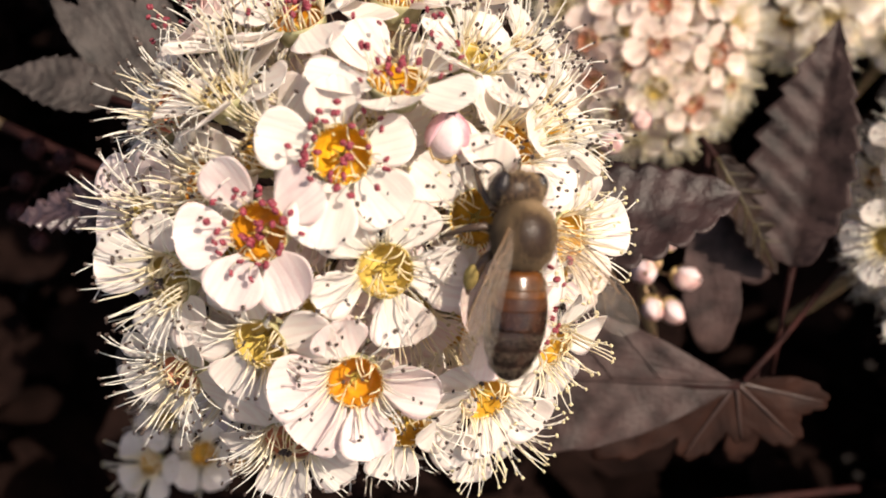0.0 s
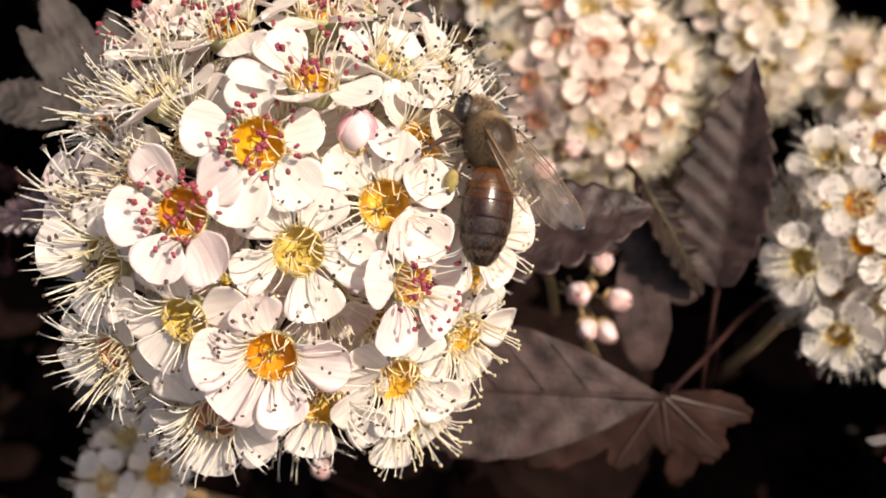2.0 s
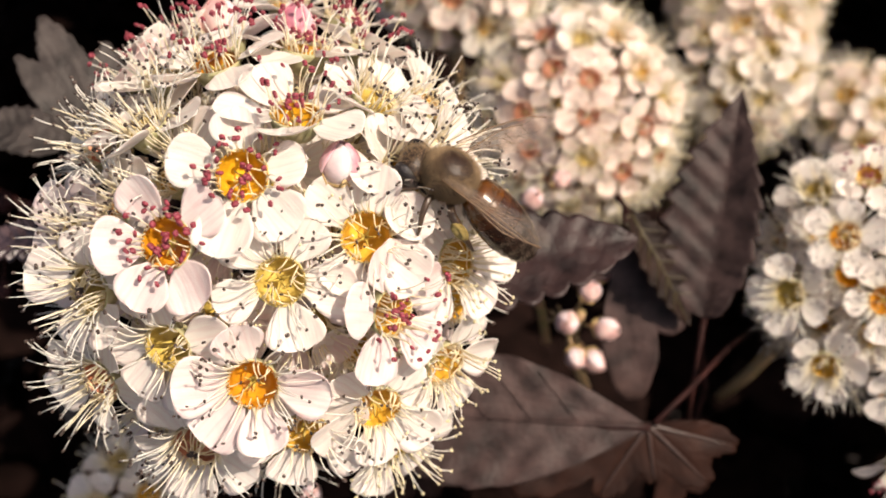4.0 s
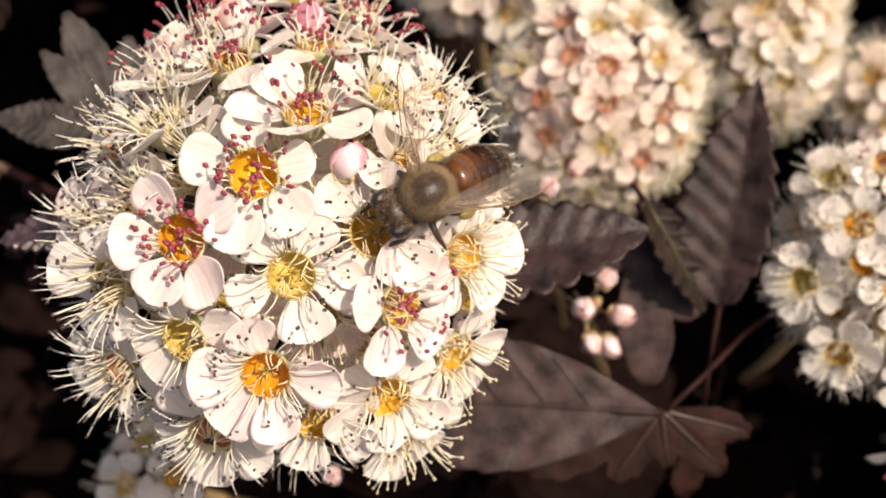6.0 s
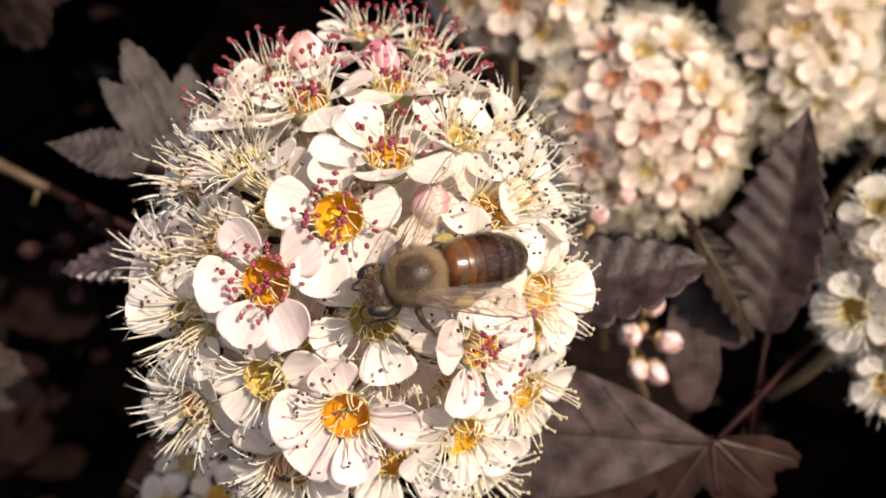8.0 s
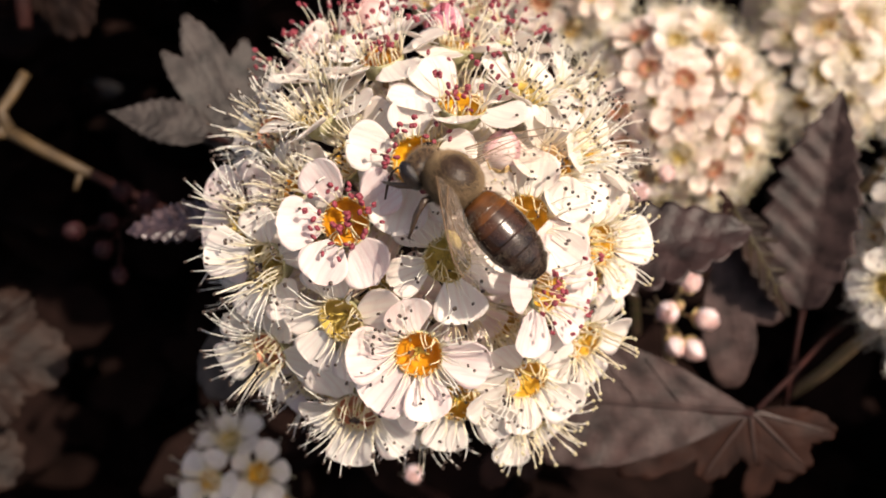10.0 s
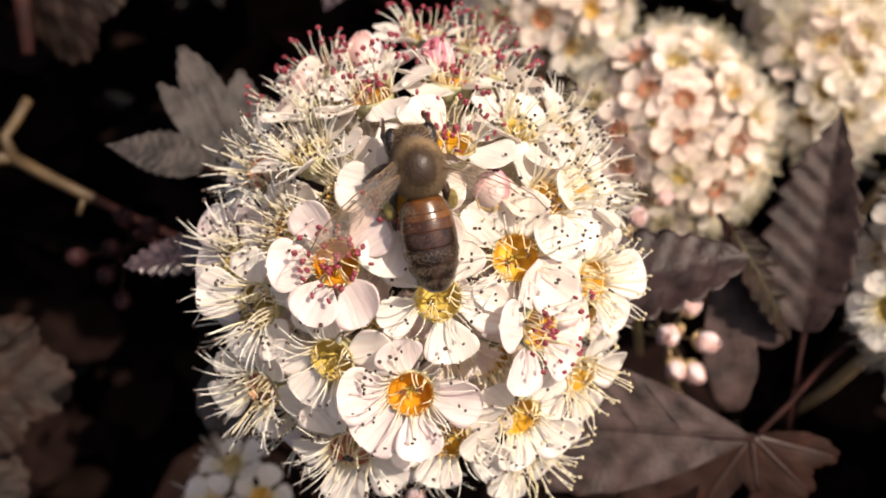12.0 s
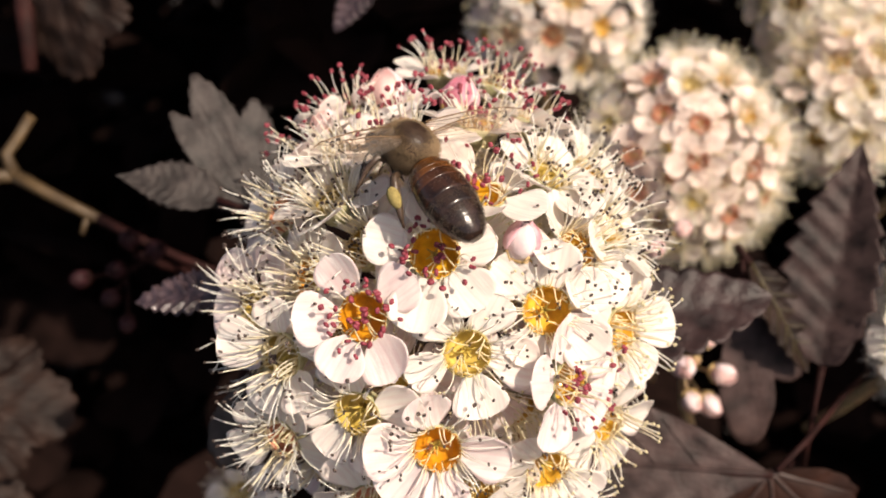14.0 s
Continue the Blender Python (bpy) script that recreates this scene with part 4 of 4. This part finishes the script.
twig([(-52, 8.7, -60), (-56, 10.6, -60), (-60, 12.6, -60), (-64.3, 14.9, -60)], [0.75, 0.85, 0.9, 1.0], "yellowish brown forked twig", TWIG,
     [([(-64.3, 14.9, -60), (-70, 14.7, -61), (-90, 15, -64)], [1.0, 1.0, 1.1]), ([(-64.3, 14.9, -60), (-65.6, 18, -60), (-64.0, 20.5, -60.5), (-62.4, 23.7, -61)], [1.1, 0.9, 0.85, 0.8]), ([(-53.5, 9.3, -60), (-54.2, 6.4, -59.5)], [0.5, 0.35])])
twig([(-52, 8.7, -60), (-46, 6.0, -59), (-39, 3.0, -58), (-30, 0.0, -56)], [0.75, 0.65, 0.6, 0.5], "dark reddish twig end with buds", TWIG_RED)
twig([(-66, 60, -70), (-64, 40, -62), (-62, 30, -60)], [1.6, 1.5, 1.0], "red twig with a hanging leaf", TWIG_RED)
twig([(35, -18.4, -25.4), (39, -15.5, -28), (45, -11.5, -34), (52, -9.5, -44)], [0.35, 0.32, 0.32, 0.4], "dark red stalk joining the large leaf to the shrub", TWIG_RED)
twig([(41.8, -8, -32.3), (43, -12, -38), (46, -18, -48), (46, -40, -70)], [0.28, 0.3, 0.4, 0.5], "dark red stem of the pleated leaf", TWIG_RED)
twig([(8, -48.5, -62), (20, -46.9, -62), (34, -45.3, -62), (46, -44.1, -62), (62, -42.9, -63)], [0.6, 0.6, 0.55, 0.55, 0.5], "reddish brown twig low in the shrub", TWIG_RED)


# ---- the rest of the shrub, its shade put into the leaf colour ----
def foliage():
    rng = random.Random(77)
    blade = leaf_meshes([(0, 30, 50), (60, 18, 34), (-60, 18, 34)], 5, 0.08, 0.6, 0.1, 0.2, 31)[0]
    v0 = np.array([v.co[:] for v in blade.vertices]).reshape(2, 151, 17, 3)[0][::10, ::4]
    na, nr = v0.shape[:2]
    v0 = v0.reshape(-1, 3)
    f0 = [(i * nr + j, i * nr + j + 1, (i + 1) * nr + j + 1, (i + 1) * nr + j) for i in range(na - 1) for j in range(nr - 1)]
    verts, faces = [], []
    for k in range(9000):
        if k < 2400:
            p = (rng.uniform(-420, 420), rng.uniform(-400, 380), rng.uniform(-560, -290))
        elif k < 3000:
            # Up to 3700: unseen leaves to the right and above, added to block the sun.
            o = rng.uniform(-420, -85)
            p = (rng.uniform(112 - 0.45 * (o + 85), 400), rng.uniform(-220, 260), o)
        elif k < 3300:
            o = rng.uniform(-420, -112)
            p = (rng.uniform(-350, 112), rng.uniform(145 - 0.28 * (o + 112), 340), o)
        elif k < 3700:
            p = (rng.uniform(-60, 230), rng.uniform(125, 250), rng.uniform(-72, -18))
        elif k >= 7500:
            p = (rng.uniform(-1000, -300), rng.uniform(-100, 480), rng.uniform(-1150, -900))
        elif k >= 6300:
            p = (rng.uniform(-900, 300), rng.uniform(-250, 520), rng.uniform(-900, -640))
        elif k > 4499:
            p = (rng.uniform(-460, 300), rng.uniform(-400, 330), rng.uniform(-640, -420))
        elif k > 4299:
            # Unseen leaves above, added to block the sun.
            p = (rng.uniform(-150, 50), rng.uniform(120, 160), rng.uniform(-200, -110))
        else:
            # Added mostly hidden behind the main head, to block sun further back.
            p = (rng.uniform(-45, 38), rng.uniform(-200, 60), rng.uniform(-290, -140))
        turn = Euler((rng.uniform(-0.8, 0.8), rng.uniform(-0.8, 0.8), rng.uniform(0, 6.28))).to_matrix().to_4x4()
        m = Matrix.Translation(spot(*p)) @ turn @ Matrix.Scale(rng.uniform(0.8, 1.7), 4)
        n = len(verts)
        verts += [tuple(m @ Vector(q)) for q in v0]
        faces += [tuple(i + n for i in f) for f in f0]
    thing("shrub_foliage", Matrix(), "dense leaves inside the shrub, coloured near black as if in shade, some unseen to block the sun", "foliage", me=solid("shrub_foliage", verts, faces, LEAF_DEEP_SHADE), kind="stuff")


foliage()


# ---- bee ----
def furred(rx, ry, rz, count, length, seed, back=0.4, keep=lambda p: True, grow=lambda p: 1.0):
    """Many short tapered hairs standing on an ellipsoid, swept back a little."""
    rng = random.Random(seed)
    verts, faces = [], []
    while count:
        d = Vector((rng.gauss(0, 1), rng.gauss(0, 1), rng.gauss(0, 1))).normalized()
        p = Vector((d.x * rx, d.y * ry, d.z * rz))
        if not keep(d):
            count -= 1
            continue
        nrm = Vector((d.x / rx, d.y / ry, d.z / rz)).normalized()
        way = (nrm + Vector((rng.uniform(-0.4, 0.4), -back + rng.uniform(-0.4, 0.4), rng.uniform(-0.4, 0.4)))).normalized()
        far = length * rng.uniform(0.6, 1.2) * grow(d)
        a = way.orthogonal().normalized() * 0.017
        b = way.cross(a)
        n = len(verts)
        base = p - nrm * 0.05
        for q in (base + a, base - a * 0.5 + b * 0.87, base - a * 0.5 - b * 0.87, base + way * far):
            verts.append(q * MM)
        faces += [(n, n + 1, n + 3), (n + 1, n + 2, n + 3), (n + 2, n, n + 3)]
        count -= 1
    return verts, faces


def wing_meshes(length, width, side):
    """A wing's thin membrane and its network of veins; it lies along -y from its root, leading edge at +x."""
    nl, nw = 16, 6
    top, low = [], []

    def edge(s):
        lead = width * (0.20 + 0.16 * math.sin(math.pi * min(1, s * 0.8))) * math.sqrt(max(0, 1 - max(0, (s - 0.75) / 0.25) ** 2.2))
        trail = -width * 0.74 * (s ** 0.75) * math.sqrt(max(0, 1 - max(0, (s - 0.62) / 0.38) ** 2))
        return lead, trail

    def at(s, w):
        lead, trail = edge(s)
        x = trail + (lead - trail) * w
        return (side * x, -length * s, 0.10 * math.sin(9 * s + 5 * w) * s + 0.25 * s * (1 - w))

    for i in range(nl + 1):
        for j in range(nw + 1):
            x, y, z = at(i / nl, j / nw)
            top.append((x * MM, y * MM, z * MM))
            low.append((x * MM, y * MM, (z - 0.02) * MM))
    n, row, faces = len(top), nw + 1, []
    for i in range(nl):
        for j in range(nw):
            a = i * row + j
            faces.append((a, a + 1, a + row + 1, a + row))
    membrane = solid("membrane", top, faces, WING)
    lines = [([(s, 0.98) for s in (0, 0.2, 0.4, 0.6, 0.8, 0.95)], 0.06), ([(s, 0.80) for s in (0, 0.2, 0.4, 0.6, 0.72)], 0.05),
             ([(s, 0.55 - 0.1 * s) for s in (0, 0.2, 0.4, 0.6, 0.8)], 0.035), ([(s, 0.28) for s in (0, 0.2, 0.4, 0.6)], 0.03),
             ([(0.30, 0.80), (0.36, 0.52)], 0.04), ([(0.52, 0.80), (0.46, 0.5)], 0.04), ([(0.44, 0.5), (0.52, 0.28)], 0.04),
             ([(0.66, 0.8), (0.70, 0.48)], 0.04), ([(0.58, 0.5), (0.72, 0.25)], 0.035), ([(0.72, 0.80), (0.85, 0.97)], 0.045), ([(0.78, 0.48), (0.9, 0.6)], 0.03)]
    pieces = [tube([Vector(at(*q)) * MM for q in line], [r * MM * (1 if n == 0 else 0.6) * (1 - 0.4 * i / len(line)) for i in range(len(line))], 4) for n, (line, r) in enumerate(lines)]
    return membrane, solid("wing_venation", *merge(*pieces), WING_VEIN)


def leg_mesh(points, radii, mat=BEE_LEG):
    pieces = [tube([Vector(p) * MM for p in points], [r * MM for r in radii], 7)]
    rng = random.Random(len(points))
    for k in range(60):
        i = rng.randrange(len(points) - 1)
        a, b = Vector(points[i]), Vector(points[i + 1])
        p = a.lerp(b, rng.random())
        d = Vector((rng.gauss(0, 1), rng.gauss(0, 1), rng.gauss(0, 1))).normalized() * rng.uniform(0.25, 0.5)
        pieces.append(tube([p * MM, (p + d) * MM], [0.02 * MM, 0.006 * MM], 3, False))
    return solid("leg", *merge(*pieces), mat)


bee = thing("honey_bee", Matrix.Translation(spot(10, 0, 18)) @ AXES, "honey bee with dark banded abdomen feeding on the flowers", "bee")
part("thorax", solid("thorax", *scaled(ball(1.68, 1.86, 1.58, 24, 16)), BEE_BLACK), bee)
part("thorax_hair", solid("thorax_hair", *furred(1.65, 1.83, 1.55, 15000, 0.52, 4, 0.55, lambda d: d.z < 0 or math.hypot(d.x, d.y - 0.05) + 0.16 * noise.noise(d * 4) + 0.22 * noise.noise(d * 40) > 0.60, lambda d: 1.0 if d.z < 0 else min(1.0, max(0.2, (math.hypot(d.x, d.y - 0.05) - 0.44) / 0.5))), BEE_HAIR), bee, label="tan fur")
part("back_fuzz", solid("back_fuzz", *furred(1.66, 1.84, 1.56, 8000, 0.26, 6, 0.8, lambda d: d.z > 0 and 0.30 + 0.4 * noise.noise(d * 30) + 0.3 * noise.noise(d * 5) < math.hypot(d.x, d.y - 0.08) < 0.85), BEE_FUZZ), bee, label="short dark fuzz")
head = part("head", solid("head", *scaled(ball(1.58, 1.05, 1.2, 22, 14)), BEE_BLACK), bee, pose(0, 2.35 * MM, -0.85 * MM, -58, 0, 0))
part("head_hair", solid("head_hair", *furred(1.54, 0.98, 1.16, 2200, 0.42, 5, 0.1), BEE_HAIR), head)
for side in (-1, 1):
    part("eye", solid("eye", *scaled(ball(0.62, 0.72, 1.12, 16, 12)), BEE_EYE), head, pose(side * 1.2 * MM, 0.14 * MM, 0.08 * MM, 0, 0, side * 14))
    part("antenna", solid("antenna", *tube([Vector(p) * MM for p in ((side * 0.3, 0.95, 0.3), (side * 0.65, 1.6, 0.8), (side * 0.9, 2.0, 0.75), (side * 1.3, 2.8, 0.1), (side * 1.55, 3.5, -0.6))], [0.09 * MM, 0.08 * MM, 0.09 * MM, 0.10 * MM, 0.08 * MM], 7), BEE_LEG), head)
part("tongue", solid("tongue", *tube([Vector(p) * MM for p in ((0, 0.7, -0.9), (0, 1.0, -1.8), (0, 1.0, -2.6))], [0.22 * MM, 0.12 * MM, 0.05 * MM], 7), BEE_LEG), head)

abdomen = part("abdomen", solid("abdomen", *scaled(ball(0.5, 0.6, 0.5, 12, 8)), BEE_BLACK), bee, pose(0, -1.95 * MM, -0.15 * MM, -8, 0, 0))


def abdomen_girth(s):
    """Half-width of the abdomen, s from its waist (0) to its tip (1)."""
    return 1.88 * math.sin(math.pi * min(1, 0.13 + 0.845 * s)) ** 0.47


BANDS = ((0.02, 0.15, BEE_ORANGE), (0.135, 0.215, BEE_ORANGE), (0.195, 0.33, BEE_CHESTNUT), (0.315, 0.51, BEE_BROWN), (0.50, 0.68, BEE_SHELL), (0.66, 0.83, BEE_SHELL), (0.81, 1.0, BEE_SHELL))
for s0, s1, mat in BANDS:
    prof = []
    for i in range(8):
        q = s0 + (s1 - s0) * i / 7
        lift = 1.0 + 0.009 * (i / 7) if s1 < 1 else 1.0
        prof.append((max(0.05, abdomen_girth(q) * lift), 6.4 * q))
    if s0 < 0.1:
        prof = [(0.05, -0.35), (0.55, -0.28), (1.0, -0.08)] + prof
    if s1 < 1:
        prof.append((abdomen_girth(s1) * 0.97, 6.4 * s1 + 0.02))
    v, f = lathe(prof, 28)
    f.append(tuple(range(len(v) - 28, len(v))))
    v = [Vector((x, -z, y * 0.86)) * MM for x, y, z in v]
    part("abdomen_segment", solid("abdomen_segment", v, [q[::-1] for q in f], mat), abdomen)
hairs = []
for n, (s0, s1, mat) in enumerate(BANDS):
    rng = random.Random(n)
    for k in range(520 if n == 0 else 120 if n < 3 else 200 if n == 3 else 900):
        q = s0 + 0.03 + (s1 - s0) * (0.6 * rng.random() if n == 0 else rng.betavariate(1.3, 4.0))
        a = rng.uniform(0, 2 * math.pi)
        g = abdomen_girth(q)
        p = Vector((g * math.cos(a), -6.4 * q, g * 0.86 * math.sin(a)))
        up = 0.9 if n == 0 else 0.42
        d = (Vector((math.cos(a) * up, -0.9, math.sin(a) * up)) + Vector((rng.uniform(-0.25, 0.25), 0, rng.uniform(-0.25, 0.25)))).normalized() * rng.uniform(0.08, 0.2) * (2.6 if n == 0 else 1)
        hairs.append(tube([p * MM, (p + d) * MM], [0.007 * MM, 0.003 * MM], 3, False))
part("abdomen_hair", solid("abdomen_hair", *merge(*hairs), BEE_BLOOM), abdomen)

WINGS = []
for side in (-1, 1):
    for length, width, name, root, after in ((8.1, 2.7, "fore_wing", (1.35, 0.35, 1.05), 0), (5.6, 2.0, "hind_wing", (1.25, -0.45, 0.95), 9)):
        membrane, veins = wing_meshes(length, width, side)
        w = part(name, membrane, bee, Matrix.Translation(Vector((side * root[0], root[1], root[2])) * MM))
        part("wing_venation", veins, w)
        WINGS.append((w, side, root, after))

LEGS = (((0.8, 1.1, -1.2), (1.5, 1.7, -1.4), (1.7, 2.4, -2.1), (1.5, 3.0, -2.9), (1.4, 3.5, -3.4)),
        ((1.1, 0.1, -1.2), (2.0, 0.4, -1.1), (2.7, 0.2, -1.8), (3.2, -0.2, -2.7), (3.5, -0.4, -3.3)),
        ((1.0, -1.0, -1.2), (1.75, -1.5, -1.3), (1.95, -2.5, -1.9), (1.95, -3.5, -2.6), (1.85, -4.2, -3.2)))
for n, row in enumerate(LEGS):
    for side in (-1, 1):
        radii = (0.26, 0.25, 0.22, 0.14, 0.08) if n < 2 else (0.28, 0.30, 0.36, 0.22, 0.09)
        leg = part("leg", leg_mesh([(side * x, y, z) for x, y, z in row], radii), bee)
        if n == 2:
            part("pollen_load", solid("pollen_load", *scaled(ball(0.46, 0.80, 0.48, 12, 9, shape=lambda q: 0.85 + 0.25 * q)), POLLEN), leg, pose(side * 2.15 * MM, -2.6 * MM, -1.9 * MM, 20, 0, 0), "yellowish green pollen load")


def motions():
    walk(bee, [
        (0, pose(0.01064, -0.01131, 0.81056, 54.1, 19.8, 22.3)),
        (0.5, pose(0.01244, -0.01173, 0.81296, 32.5, 18.1, 23.8)),
        (1, pose(0.01371, -0.00887, 0.81397, 27.2, 11.8, 33.9)),
        (1.5, pose(0.01498, -0.00551, 0.81244, 34.9, 29.0, 23.6)),
        (2, pose(0.01501, -0.00438, 0.81129, 40.2, 33.7, 33.3)),
        (2.5, pose(0.01526, -0.00629, 0.81126, 36.7, 29.3, 27.8)),
        (3, pose(0.01513, -0.00349, 0.81060, 31.4, 8.9, 46.5)),
        (3.2, pose(0.01472, -0.00381, 0.81099, 30.3, 9.0, 45.8)),
        (4.25, pose(0.01343, -0.00570, 0.81211, 22.5, -14.4, 86.7)),
        (5.3, pose(0.01215, -0.00637, 0.81217, -1.0, -25.6, 135.4)),
        (5.5, pose(0.01176, -0.00681, 0.81226, -0.8, -25.9, 135.3)),
        (6, pose(0.01174, -0.00804, 0.81219, -6.4, -33.9, 130.8)),
        (6.5, pose(0.01169, -0.00751, 0.81261, -6.9, -28.5, 127.4)),
        (7, pose(0.01219, -0.00725, 0.81222, -8.6, -19.5, 137.4)),
        (7.5, pose(0.00816, -0.00786, 0.81604, 28.6, -13.8, 75.6)),
        (8, pose(0.00580, -0.01311, 0.81326, -9.8, -32.0, 114.3)),
        (8.5, pose(0.00525, -0.01429, 0.81209, -10.2, -46.5, 110.9)),
        (8.7, pose(0.00478, -0.01503, 0.81138, -19.7, -47.1, 120.8)),
        (9.75, pose(0.00343, -0.01319, 0.81438, 20.7, -16.8, 68.6)),
        (10.8, pose(0.00209, -0.01014, 0.81632, 28.1, 27.5, 39.9)),
        (11, pose(0.00198, -0.00987, 0.81647, 26.3, 28.6, 39.0)),
        (11.5, pose(0.00116, -0.00912, 0.81656, 28.3, 14.7, 37.1)),
        (12, pose(0.00136, -0.00904, 0.81695, 56.8, -3.1, 16.2)),
        (12.5, pose(0.00227, -0.00989, 0.81732, 39.9, -1.7, 3.3)),
        (13, pose(0.00304, -0.00697, 0.81862, 39.9, 8.6, -11.7)),
        (13.5, pose(0.00245, -0.00446, 0.81909, 44.2, 6.0, -1.7)),
        (14, pose(-0.00160, -0.00382, 0.81915, 13.3, 14.7, 39.1)),
    ])
    # seconds, spread of the right and of the left wing from the body's axis, in degrees
    spreads = [
        (0, 47, 26),
        (0.5, 85, 60),
        (1, 95, 60),
        (1.5, 40, -34),
        (2, 44, -34),
        (2.5, 42, -30),
        (3, 54, 5),
        (3.2, 54, 5),
        (4.25, 54, 14),
        (5.3, 53, 22),
        (5.5, 53, 22),
        (6, 65, 16),
        (6.5, 54, 22),
        (7, 52, 16),
        (7.5, 64, 2),
        (8, 42, 25),
        (8.5, 34, 33),
        (8.7, 45, 30),
        (9.75, 58, 45),
        (10.8, 73, 22),
        (11, 66, 20),
        (11.5, 63, 26),
        (12, 54, 56),
        (12.5, 58, 50),
        (12.8, 57, 68),
        (13, 58, 72),
        (13.5, 74, 77),
        (14, 86, 77),
    ]
    # seconds at which the left wing is raised over the back, by degrees
    raised = {0.5: 80, 1: 80}
    # seconds, dip of the abdomen below the thorax's axis, in degrees
    dips = [
        (0, 5),
        (0.5, 9),
        (1, 14),
        (1.5, 12),
        (2, 18),
        (2.5, 15),
        (3, 15),
        (3.2, 15),
        (4.25, 25),
        (5.3, 36),
        (5.5, 36),
        (6, 27),
        (6.5, 29),
        (7, 28),
        (7.5, 20),
        (8, 29),
        (8.5, 29),
        (8.7, 29),
        (9.75, 14),
        (10.8, -0),
        (11, -0),
        (11.5, 0),
        (12, 1),
        (12.5, 3),
        (13, 4),
        (13.5, 0),
        (14, 1),
    ]
    # seconds, how far the head is tucked down, 0 to 1
    tucks = [(0, 0), (3.2, 0.2), (8.7, 0.1), (10.8, 0.9), (12, 1.2), (14, 1.2)]
    walk(head, [(t, pose(0, (2.35 - 0.55 * q) * MM, (-0.85 - 0.35 * q) * MM, -58 - 22 * q, 0, 0)) for t, q in tucks])
    walk(abdomen, [(t, pose(0, -1.95 * MM, -0.15 * MM, dip, 0, 0)) for t, dip in dips])
    for w, side, root, after in WINGS:
        rows = []
        for t, right, left in spreads:
            a = (right if side > 0 else left) + after
            m = Matrix.Translation(Vector((side * root[0], root[1], root[2])) * MM) @ pose(0, 0, 0, -6, side * (-14 - (raised.get(t, 0) if side < 0 else 0)), side * a)
            rows.append((t, m))
        walk(w, rows)


motions()
